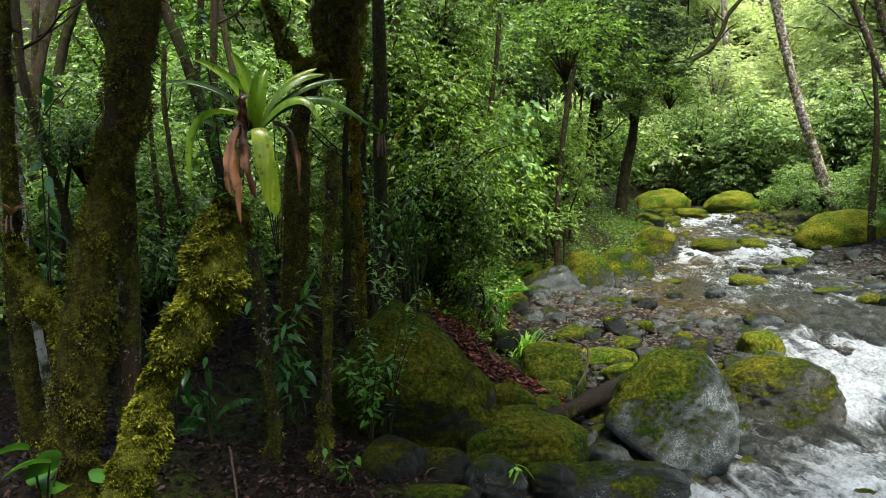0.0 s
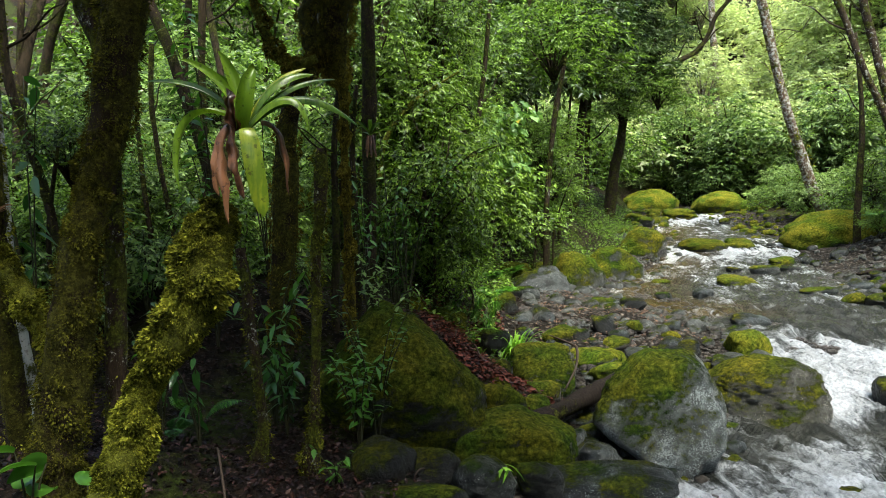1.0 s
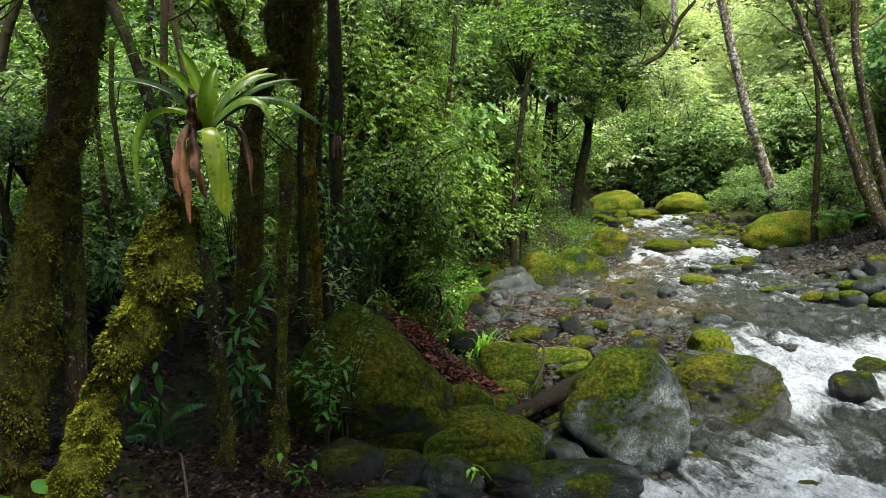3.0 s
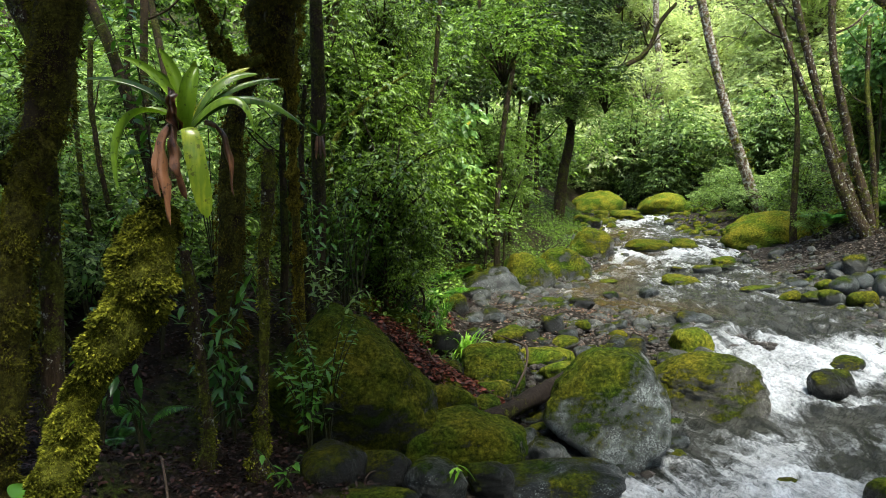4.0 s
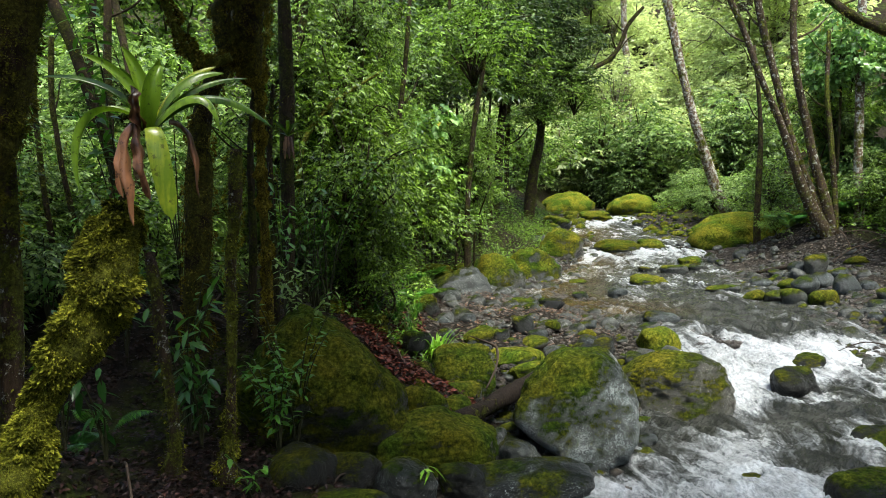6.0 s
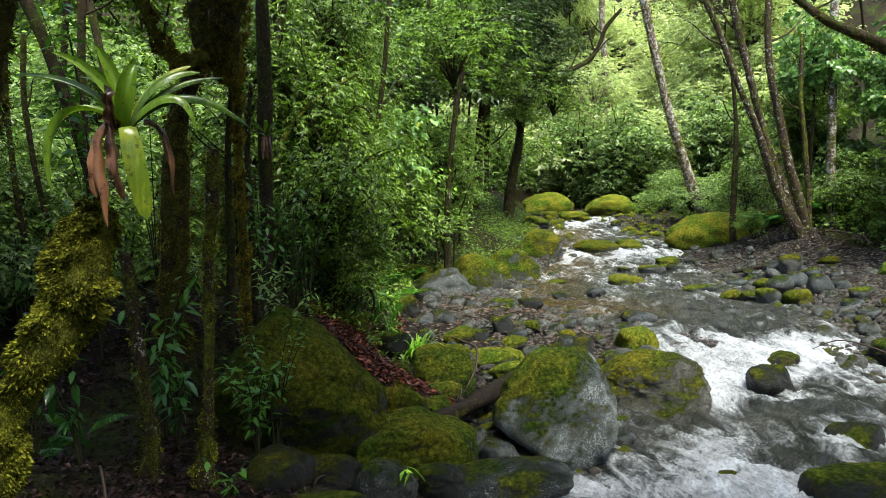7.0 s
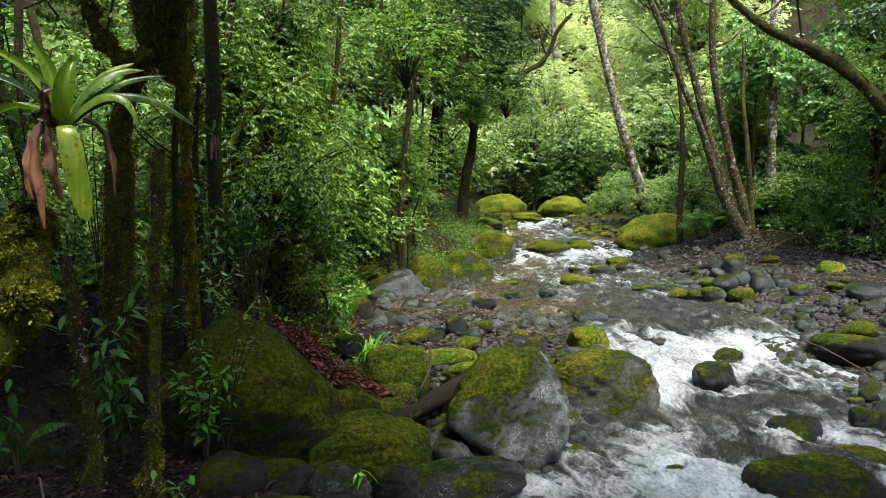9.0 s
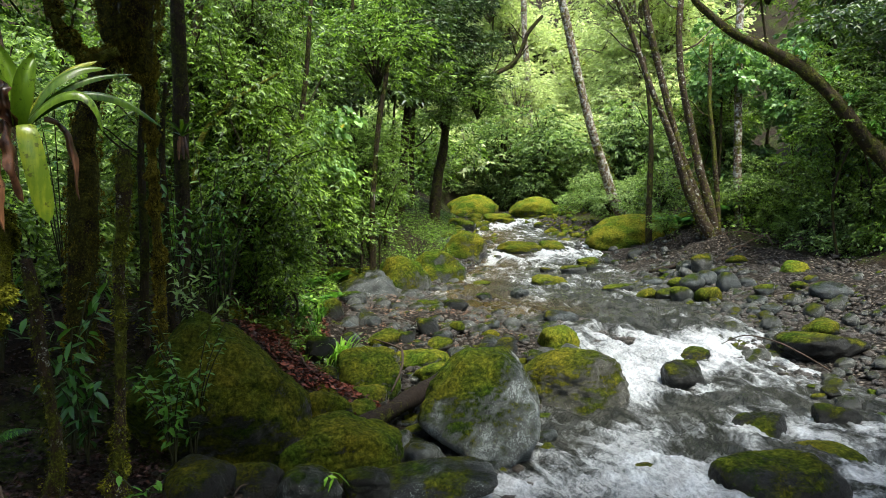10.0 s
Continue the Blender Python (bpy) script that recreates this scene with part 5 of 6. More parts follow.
def build_poles():
    """Thin dark trunks among the foliage of the near bank: bearing, distance, height and thickness."""
    g = rng_of(515)
    for a, d, h, r in [(-1.5, 8.5, 5.0, 0.05), (1.2, 9.5, 5.5, 0.06), (3.0, 9.0, 4.5, 0.035), (5.2, 12.0, 6.5, 0.045), (9.4, 15.5, 7.0, 0.045), (-5.0, 8.0, 5.0, 0.045), (-24, 8.0, 5.0, 0.05), (-28, 9.0, 5.5, 0.06), (-19, 9.0, 5.0, 0.04), (-31, 7.5, 5.0, 0.05), (-16.5, 7.8, 5.0, 0.035)]:
        x, y = d * math.sin(radians(a)), d * math.cos(radians(a))
        z = float(ground_z(x, y))
        s = g.normal(0, 0.25, (3, 2))
        grow("forest_tree", "thin dark trunk among the leaves", "tree", [(x, y, z - 0.1, r * 1.3), (x + s[0, 0] * 0.5, y, z + h * 0.35, r), (x + s[1, 0], y + s[1, 1], z + h * 0.7, r * 0.9), (x + s[2, 0] * 1.8, y + s[2, 1], z + h, r * 0.7)], BARK_DARK, [], "bank trees", seed=int(900 + a), twigs=3)


def bush(kind, label, x, y, height, scale, lift=0.0, group="bank shrubs", name="shrub"):
    z = float(ground_z(x, y))
    root = base_at(name, x, y, z - 0.05, label, "shrub" if name == "shrub" else "tree", group)
    g = rng_of(int(abs(x * 131 + y * 717)))
    path = [np.array((0, 0, 0)), np.array((g.normal(0, 0.1), g.normal(0, 0.1), height * 0.5)), np.array((g.normal(0, 0.2), g.normal(0, 0.2), height))]
    r = 0.012 + 0.007 * height
    piece("stem", tube("stem", BARK_DARK, path, [r, r * 0.8, r * 0.5], 8, 1), root)
    add_crown(root, kind, (x, y, z + height + lift), scale)
    return root


# lower limit of the foliage over the near bank: bearing and height, in degrees, from the camera
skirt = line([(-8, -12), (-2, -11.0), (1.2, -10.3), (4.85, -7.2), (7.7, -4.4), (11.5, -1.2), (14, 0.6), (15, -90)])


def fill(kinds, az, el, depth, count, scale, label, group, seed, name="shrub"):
    """Plants spread over a sector of the forest seen from the camera: bearings from +y to the right and heights, in
    degrees, and distances in metres.
    """
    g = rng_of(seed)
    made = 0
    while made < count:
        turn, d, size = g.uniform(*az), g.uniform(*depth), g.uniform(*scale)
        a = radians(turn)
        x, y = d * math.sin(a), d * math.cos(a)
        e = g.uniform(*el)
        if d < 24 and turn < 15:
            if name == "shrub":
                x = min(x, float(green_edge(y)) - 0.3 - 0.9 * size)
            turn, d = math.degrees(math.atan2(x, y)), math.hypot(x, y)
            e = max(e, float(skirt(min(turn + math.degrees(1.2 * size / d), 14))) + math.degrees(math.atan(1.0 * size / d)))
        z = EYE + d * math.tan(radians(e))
        made += 1
        low = float(ground_z(x, y))
        if 8.5 < y < 21 and bank_foot(y) - 1.0 - 0.3 * (y - 8.5) / 12 < x < bank_right(y) and z < low + 1.9:
            continue
        if bank_left(y) - 1.3 < x < bank_right(y) + (2.6 if y < 19 else 1.1) and y < 31 and z < low + 2.6:
            continue
        bush(str(g.choice(kinds)), label, x, y, max(z - low, 0.35), size, group=group, name=name)


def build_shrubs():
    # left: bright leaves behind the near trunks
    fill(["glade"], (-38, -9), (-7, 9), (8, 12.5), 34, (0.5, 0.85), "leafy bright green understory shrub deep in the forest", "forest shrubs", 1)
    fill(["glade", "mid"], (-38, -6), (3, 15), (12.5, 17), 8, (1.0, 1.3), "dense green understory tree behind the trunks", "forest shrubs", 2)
    fill(["glade"], (-39, -24), (-11, 1), (6.3, 11), 30, (0.28, 0.45), "low forest floor shrub with leaves painted as if sunlit", "forest shrubs", 42)
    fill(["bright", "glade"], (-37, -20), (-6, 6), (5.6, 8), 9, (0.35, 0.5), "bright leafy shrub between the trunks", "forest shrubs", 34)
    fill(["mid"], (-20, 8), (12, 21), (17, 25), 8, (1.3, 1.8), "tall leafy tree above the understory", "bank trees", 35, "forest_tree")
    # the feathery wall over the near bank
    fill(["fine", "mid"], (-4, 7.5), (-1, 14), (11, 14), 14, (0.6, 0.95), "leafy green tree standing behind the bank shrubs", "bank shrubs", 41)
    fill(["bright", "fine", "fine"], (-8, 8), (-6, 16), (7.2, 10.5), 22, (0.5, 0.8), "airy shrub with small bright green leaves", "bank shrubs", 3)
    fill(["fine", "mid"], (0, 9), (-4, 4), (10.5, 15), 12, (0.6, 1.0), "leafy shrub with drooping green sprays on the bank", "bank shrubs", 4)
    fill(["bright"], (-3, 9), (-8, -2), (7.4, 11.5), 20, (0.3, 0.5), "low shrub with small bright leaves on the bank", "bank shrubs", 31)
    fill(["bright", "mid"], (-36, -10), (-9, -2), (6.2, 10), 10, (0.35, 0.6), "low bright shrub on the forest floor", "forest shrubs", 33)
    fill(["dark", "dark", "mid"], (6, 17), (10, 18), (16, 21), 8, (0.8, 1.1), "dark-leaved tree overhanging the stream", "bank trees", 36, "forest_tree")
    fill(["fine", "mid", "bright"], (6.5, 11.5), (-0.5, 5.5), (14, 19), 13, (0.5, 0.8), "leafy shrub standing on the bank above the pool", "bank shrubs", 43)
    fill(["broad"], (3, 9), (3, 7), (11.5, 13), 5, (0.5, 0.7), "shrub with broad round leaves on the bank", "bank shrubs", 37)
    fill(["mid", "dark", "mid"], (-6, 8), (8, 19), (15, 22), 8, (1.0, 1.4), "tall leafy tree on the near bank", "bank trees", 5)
    for x, y, h, size in [(12.4, 14.2, 0.5, 0.42), (13.1, 14.6, 0.7, 0.5), (11.7, 15.9, 0.5, 0.45), (12.9, 13.6, 0.6, 0.45), (13.6, 13.2, 0.8, 0.5), (10.6, 15.9, 0.4, 0.35), (12.1, 13.4, 0.35, 0.3)]:
        bush("fine", "low leafy shrub at the foot of leaning trees", x, y, h, size, group="far bank shrubs")
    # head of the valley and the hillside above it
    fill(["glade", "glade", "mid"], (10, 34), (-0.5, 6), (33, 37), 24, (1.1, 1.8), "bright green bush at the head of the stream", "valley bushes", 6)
    fill(["pale"], (8, 37), (3, 19), (38, 55), 34, (1.1, 1.7), "tall tree on the hillside with a crown paled as by haze", "hillside trees", 7, "hillside_tree")
    fill(["pale"], (13, 36), (1, 9), (36, 44), 16, (0.8, 1.2), "bush low on the hillside, its green paled as by haze", "hillside trees", 40)
    # far bank
    fill(["broad", "glade", "bright", "mid"], (33, 46), (-1, 11), (18.5, 24), 22, (0.6, 0.9), "dense broad-leaved shrub on the far bank", "far bank shrubs", 8)
    fill(["glade", "mid"], (20, 34), (-0.8, 2.5), (23, 31), 16, (0.5, 0.9), "low green bush above the stones", "valley bushes", 38)
    fill(["broad", "dark", "mid"], (36, 52), (8, 19), (22, 28), 7, (1.2, 1.7), "tall leafy tree on the far slope", "slope trees", 9, "forest_tree")
    # dark leaf kind stands in for deep shade at the slope's edge
    fill(["dark"], (49, 57), (6, 18), (16, 20), 6, (0.9, 1.2), "tall slope tree with leaves kept dark for deep shade", "slope trees", 39, "forest_tree")
    fill(["mid", "glade", "bright", "mid"], (44, 56), (-5, 11), (15.5, 18.5), 22, (0.55, 0.9), "dark green shrub on the shaded slope", "far bank shrubs", 10)
    fill(["dark", "mid"], (44, 57), (11, 20), (21, 26), 6, (1.2, 1.6), "tall leafy tree high on the shaded slope", "slope trees", 44, "forest_tree")
    # unseen crowns added over the near bank, and shrubs behind the camera, to block light
    g = rng_of(909)
    feet = [(-4.6, 0.8), (-6.6, 3.0), (-2.2, -2.6), (-3.5, -5.5), (-7.5, -2.5), (3.5, -5.0), (7.8, -1.5)]
    crowns = {f: [] for f in feet}
    for x in np.arange(-10.0, 7.5, 1.9):
        for y in np.arange(-6.0, 3.0, 1.9):
            c = (float(x + g.uniform(-0.25, 0.25)), float(y + g.uniform(-0.25, 0.25)))
            d = math.hypot(*c)
            # gaps let light through to the bromeliad and the left background
            if math.hypot(x + 0.3, y - 0.6) < 2.15 or (x > 2.6 and y > 1.0) or (x < -2.0 and y > -1.2) or (x < -5 and y > -3.0):
                continue
            crowns[min(feet, key=lambda f: math.hypot(f[0] - c[0], f[1] - c[1]))].append((*c, 4.3 + 0.36 * d + g.uniform(0, 1.0), 0.72 if math.hypot(x + 0.3, y - 0.6) < 3.1 else 0.95))
    # extra unseen crowns that shade the near floor and boulders
    crowns[feet[0]] += [(0.5, 3.5, 6.1, 0.85), (-1.6, 3.3, 5.8, 0.8), (-0.3, 4.0, 6.2, 0.7)]
    for k, f in enumerate(feet):
        z = float(ground_z(*f))
        root = base_at("unseen_shade_tree", *f, z, "unseen tree added so that its canopy blocks light", "tree", "canopy trees")
        piece("trunk", tube("trunk", BARK_DARK, [(0, 0, -0.1), (0.05, 0.1, 2.5), (0.1, 0, 5.0)], [0.2, 0.16, 0.12], 12, k), root)
        for c in crowns[f]:
            e = np.array(c[:3]) - np.array((*f, z))
            piece("bough", tube("bough", BARK_DARK, [(0.1, 0, 4.4), e * (0.5, 0.5, 0) + (0, 0, max(4.9, e[2] * 0.9)), e], [0.07, 0.05, 0.03], 6, k), root)
            add_crown(root, "canopy", c[:3], c[3], 0.7)
    for x in np.arange(-11, 10, 2.6):
        bush("canopy", "unseen shrub added behind to block light", float(x), -6.5 + g.uniform(-1, 1), g.uniform(1.2, 2.4), 1.2, group="canopy shrubs")


build_near_trunks()
build_far_trunks()
build_poles()
build_shrubs()

# ---- small plants, litter and wood ----
BROM_GREEN = strap_material("bromeliad_green", (0.012, 0.045, 0.004), (0.13, 0.22, 0.016), (0.02, 0.035, 0.006))
BROM_YELLOW = strap_material("bromeliad_yellow_green", (0.1, 0.16, 0.01), (0.36, 0.38, 0.03), (0.04, 0.045, 0.008))
BROM_BROWN = strap_material("withered_leaf", (0.014, 0.005, 0.003), (0.22, 0.1, 0.05), (0.02, 0.008, 0.005))
FRESH = leaf_material("fresh_leaves", (0.018, 0.06, 0.007), (0.1, 0.24, 0.024), 0.3, 0.35)
DEEP = leaf_material("deep_green_leaves", (0.014, 0.05, 0.01), (0.05, 0.14, 0.025), 0.28, 0.3)
LIME = leaf_material("lime_leaves", (0.12, 0.28, 0.02), (0.3, 0.5, 0.05), 0.3, 0.4)
DEADWOOD = bark_material("wet_dead_wood", (0.004, 0.003, 0.0025), (0.026, 0.019, 0.014), 0.35, 0.0)
STALK = plain_material("green_brown_stalk", (0.008, 0.009, 0.003), (0.035, 0.034, 0.012), 30, 0.7)
TWIG = plain_material("dead_twig", (0.012, 0.008, 0.005), (0.06, 0.04, 0.026), 30, 0.7)


def curve_points(ctrl, n):
    """A smooth line by repeated blending of its control points."""
    p = np.array(ctrl, float)
    u = np.linspace(0, 1, n)[:, None]
    layer = [np.repeat(q[None], n, 0) for q in p]
    while len(layer) > 1:
        layer = [a * (1 - u) + b * u for a, b in zip(layer, layer[1:])]
    return layer[0]


def strap_mesh(ctrl, width, material, side=None, channel=0.22, taper=0.6, ragged=0):
    """A strap leaf with a channelled face and a pointed tip."""
    c = curve_points(ctrl, 18)
    t = units(np.gradient(c, axis=0))
    if side is None:
        run = np.array([c[-1, 0] - c[0, 0], c[-1, 1] - c[0, 1], 0])
        side = np.cross(run, (0, 0, 1.0)) if np.linalg.norm(run) > 0.6 * abs(c[-1, 2] - c[0, 2]) else np.array([1.0, 0.15, 0])
    s = units(np.asarray(side, float)[None] - (t @ side)[:, None] * t)
    u = np.linspace(0, 1, 18)
    if ragged:
        g = rng_of(ragged)
        twist = (0.9 * u * np.sin(5 * u + g.uniform(0, 6)) + 0.25 * np.sin(17 * u + g.uniform(0, 6)))[:, None]
        s = s * np.cos(twist) + np.cross(s, t) * np.sin(twist)
    up = np.cross(s, t)
    w = width * (0.75 + 0.25 * np.sin(u * 3.14) if ragged or taper > 0.7 else 0.6 + 0.4 * np.sin(u ** 0.8 * 3.14)) * np.where(u > taper, np.sqrt(np.maximum(1 - ((u - taper) / (1 - taper)) ** 2, 0)), 1)
    if ragged:
        w = w * (1 + 0.22 * np.sin(11 * u + g.uniform(0, 6)) + g.uniform(-0.14, 0.14, 18))
    j = np.linspace(-0.5, 0.5, 7)
    v = c[:, None] + s[:, None] * (w[:, None] * j[None])[..., None] + up[:, None] * (w[:, None] * channel * (4 * j[None] ** 2))[..., None]
    if ragged:
        v = v + up[:, None] * (g.normal(0, 0.05, (18, 7)) * w[:, None])[..., None]
    return mesh_of("leaf", v.reshape(-1, 3), grid_faces(18, 7), material, smooth=True)


def build_bromeliad():
    k = 1 / 522
    root = base_at("bromeliad", -0.62, 2.32, 2.39, "large green bromeliad with withered brown lower leaves on a mossy trunk", "bromeliad")
    root.matrix_basis = pose(-0.62, 2.32, 2.39, 0, 0, 14.5)

    def leaf(w, *ctrl, material=BROM_GREEN, side=None, label=""):
        piece("leaf", strap_mesh(np.array(ctrl, float) * k, w * k * (0.66 if material is BROM_BROWN else 0.74 if w == 45 else 0.64), material, side, 0.7 if material is BROM_BROWN else 0.1 if w == 45 else 0.42, 0.8 if w == 45 else 0.6, int(w * 7 + ctrl[0][0] ** 2) if material is BROM_BROWN else 0), root, label)

    leaf(36, (-5, 10, 0), (-5, 15, 80), (-38, 8, 132), side=(1, 0.2, 0))
    leaf(30, (0, 0, 0), (-30, 0, 90), (-100, -8, 112), side=(0.7, 0.5, 0.5))
    leaf(26, (-5, 20, 10), (-15, 30, 85), (-62, 22, 98), side=(0.8, 0.3, 0.3))
    leaf(34, (5, 25, 10), (8, 34, 80), (20, 20, 116), material=BROM_YELLOW, side=(1, 0, 0))
    leaf(44, (-4, -15, -6), (0, -60, 60), (22, -34, 94), side=(1, 0.1, 0))
    leaf(40, (5, 0, 0), (45, -15, 105), (124, -5, 92), side=(0.3, 0.8, 0.5))
    leaf(32, (5, 15, 10), (45, 20, 100), (112, 20, 108), material=BROM_YELLOW, side=(0.3, 0.7, 0.6))
    leaf(24, (5, -5, 0), (60, -15, 85), (164, 0, 86), side=(0.1, 0.7, 0.6))
    leaf(32, (0, -12, -8), (90, -30, 105), (204, -8, -2), side=(0.1, 0.7, 0.6))
    leaf(38, (0, -16, -8), (58, -38, 75), (112, -46, 60), (110, -48, -20), side=(0.2, 0.8, 0.4))
    leaf(24, (-8, 0, 0), (-50, -10, 78), (-158, 0, 74), side=(0.1, 0.7, 0.6))
    leaf(32, (-8, -12, 5), (-84, -22, 50), (-118, -28, -10), (-108, -26, -112), side=(0.5, 0.8, 0.2))
    leaf(45, (4, -34, -6), (8, -56, -20), (16, -46, -90), (27, -40, -160), material=BROM_YELLOW, side=(1, 0, 0), label="long hanging yellow-green leaf with dark spots")
    for w, ctrl in ((28, [(-24, -28, 0), (-56, -40, -60), (-32, -32, -170)]), (26, [(-22, -34, 0), (-18, -48, -50), (-4, -38, -128)]), (16, [(30, -5, 10), (70, -10, 10), (64, -10, -60), (73, -8, -124)]), (20, [(-30, -25, -5), (-56, -30, -60), (-46, -28, -122)]), (26, [(-12, -22, -10), (-26, -34, 30), (-26, -28, 62)])):
        leaf(w, *ctrl, material=BROM_BROWN, side=(1, 0.2, 0), label="withered reddish brown leaf")
    for k2, (x, y, z, s, mats, label) in enumerate([(-0.51, 6.0, 2.74, 0.22, (BROM_GREEN, BROM_BROWN), "small yellow-green bromeliad on a tree trunk"), (-2.2, 3.48, 2.12, 0.1, (BROM_BROWN, BROM_BROWN), "small reddish bromeliad on a mossy trunk"), (0.12, 9.4, 1.32, 0.16, (BROM_GREEN, BROM_BROWN), "small bromeliad on the leafy bank")]):
        small = base_at("bromeliad", x, y, z, label, "bromeliad")
        g = rng_of(k2 + 600)
        for i in range(14):
            a, e = i * 2.4, g.uniform(0.25, 0.8)
            d = np.array([math.cos(a), math.sin(a), 0])
            piece("leaf", strap_mesh([(0, 0, 0), d * s * 0.4 + (0, 0, s * e), d * s * 0.95 + (0, 0, s * e * 0.7)], s * 0.14, mats[0], np.cross(d, (0, 0, 1))), small)
        for i in range(3):
            piece("leaf", strap_mesh([(0.02 * i - 0.02, -0.04, 0), (0.03 * i - 0.03, -0.07, -0.1), (0.04 * i - 0.03, -0.06, -s * 0.9)], s * 0.13, mats[1], (1, 0, 0)), small, "withered brown leaf")


def one_leaf(name, material, slim):
    z = np.zeros((1, 3))
    v, f = leaf_arrays(z, np.array([[0, 1.0, 0]]), np.array([[0, 0, 1.0]]), np.ones(1), np.full(1, slim), fine=True, fold=0.12, droop=0.22)
    return mesh_of(name, v, f, material, smooth=True)


LEAF_SHAPES = {"fresh": one_leaf("leaf", FRESH, 0.36), "deep": one_leaf("leaf", DEEP, 0.36), "sun": one_leaf("leaf", LEAF_GLADE, 0.4), "lime": one_leaf("leaf", LIME, 0.3), "round": strap_mesh([(0, 0, 0), (0, 0.45, 0.16), (0, 1, -0.14)], 0.85, FRESH, (1, 0, 0), 0.12, 0.15)}


def plant(name, label, x, y, z, height, spread, stems, count, size, shape, seed, category="plant", group="", droop=0.2, start=0.2):
    """A leafy plant: thin stems that fan out and single leaves along them."""
    g = rng_of(seed)
    root = base_at(name, x, y, z, label, category, group)
    for s in range(stems):
        a = g.uniform(0, 6.28)
        tip = np.array([math.cos(a) * spread * g.uniform(0.4, 1), math.sin(a) * spread * g.uniform(0.4, 1), height * g.uniform(0.7, 1.05)])
        ctrl = [(0, 0, -0.03), (tip[0] * 0.15, tip[1] * 0.15, tip[2] * 0.7), tip]
        path = curve_points(ctrl, 6)
        stem = piece("stem", tube("stem", STALK, path, np.linspace(0.008, 0.003, 6) * min(0.5 + height, 0.9), 5, s, 0.05, 2), root)
        n = count // stems
        for i in range(n):
            u = start + (1 - start) * (i + 1) / n
            p = curve_points(ctrl, 40)[min(int(u * 39), 39)]
            m = pose(*p, g.normal(5 - 50 * droop, 18), g.normal(0, 18), i * 137.5 + g.uniform(-20, 20))
            q = size * g.uniform(0.65, 1.2)
            piece("leaf", LEAF_SHAPES[shape], stem, m=m @ Matrix.Diagonal((q, q, q, 1)))
    return root


def fern(x, y, z, size, fronds, seed, label, material=FRESH):
    g = rng_of(seed)
    root = base_at("fern", x, y, z, label, "fern", "ferns")
    for k in range(fronds):
        a = g.uniform(0, 6.28) if fronds > 2 else 0.2 + 2.6 * k
        d = np.array([math.cos(a), math.sin(a), 0])
        c = curve_points([(0, 0, 0), d * size * 0.3 + (0, 0, size * 0.75), d * size + (0, 0, size * g.uniform(0.3, 0.6))], 28)
        t = units(np.gradient(c, axis=0))
        side = np.cross(t, (0, 0, 1.0))
        u = np.linspace(0, 1, 28)
        ln = size * 0.34 * np.sin(np.clip(u * 1.05 + 0.04, 0, 1) * 3.05) + 0.005
        pos = np.concatenate([c[3:], c[3:]])
        ax = np.concatenate([side[3:] + t[3:] * 0.35, -side[3:] + t[3:] * 0.35]) + np.array([0, 0, -0.15])
        L = np.concatenate([ln[3:], ln[3:]])
        piece("frond", leaves("frond", material, pos, ax, np.tile([0, 0, 1.0], (len(pos), 1)), L, L * 0.2 + 0.006), root)["kind"] = "stuff"


def grass(x, y, z, size, blades, seed, label, material):
    g = rng_of(seed)
    vs, fs = [], []
    for k in range(blades):
        a, l = g.uniform(0, 6.28), size * g.uniform(0.6, 1.15)
        d = np.array([math.cos(a), math.sin(a), 0]) * g.uniform(0.3, 1.0)
        c = curve_points([d * 0.04, d * l * 0.35 + (0, 0, l * 0.75), d * l * 0.8 + (0, 0, l * g.uniform(0.2, 0.7))], 6)
        s = np.cross(units(d), (0, 0, 1.0)) * np.array([1, 0.9, 0.8, 0.65, 0.4, 0.02])[:, None] * size * 0.022
        vs.append(np.stack([c - s, c + s], 1).reshape(-1, 3))
        fs.append(grid_faces(6, 2) + 12 * k)
    ob = new("grass_tuft", mesh_of("grass_tuft", np.concatenate(vs), np.concatenate(fs), material))
    ob.matrix_basis = pose(x, y, z)
    tagged(ob, label, "grass", "grass tufts")


def scatter_flat(name, label, category, count, spot, size, material, seed, stand=0.0, slim=0.55):
    """One spread of small leaves that lie on (or, with stand, rise from) the ground."""
    g = rng_of(seed)
    x, y = spot(g, count)
    z = ground_z(x, y) + relief(x, y) + 0.01 + g.uniform(0, 1, count) * (0.03 + stand)
    ax = g.normal(size=(count, 3)) * np.array([1, 1, 0.25 + stand])
    nor = np.array([0, 0, 1.0]) + g.normal(0, 0.35, (count, 3))
    ln = size * g.uniform(0.5, 1.4, count)
    tagged(new(name, leaves(name, material, np.stack([x, y, z], -1), ax, nor, ln, ln * slim)), label, category, kind="stuff")


def on_near_bank(g, n):
    y = np.where(g.random(n) < 0.55, g.uniform(2.2, 6.5, n), g.uniform(5, 15, n))
    return bank_foot(y) + 0.1 - np.abs(g.normal(0, 2.2, n)), y


def on_red_slope(g, n):
    y = g.uniform(5.6, 8.2, n)
    return bank_foot(y) - 0.1 - g.uniform(0, 1.2, n), y


def on_gravel(g, n):
    y = g.uniform(7.5, 13.5, n)
    return bank_foot(y) + g.uniform(0.1, 1, n) * np.maximum(bank_left(y) - 0.5 - bank_foot(y), 0.3), y


def on_herb_bank(g, n):
    y = g.uniform(6.8, 27, n)
    c = green_edge(y) - 0.1 - np.abs(g.normal(0, 1.6, n))
    return c, y


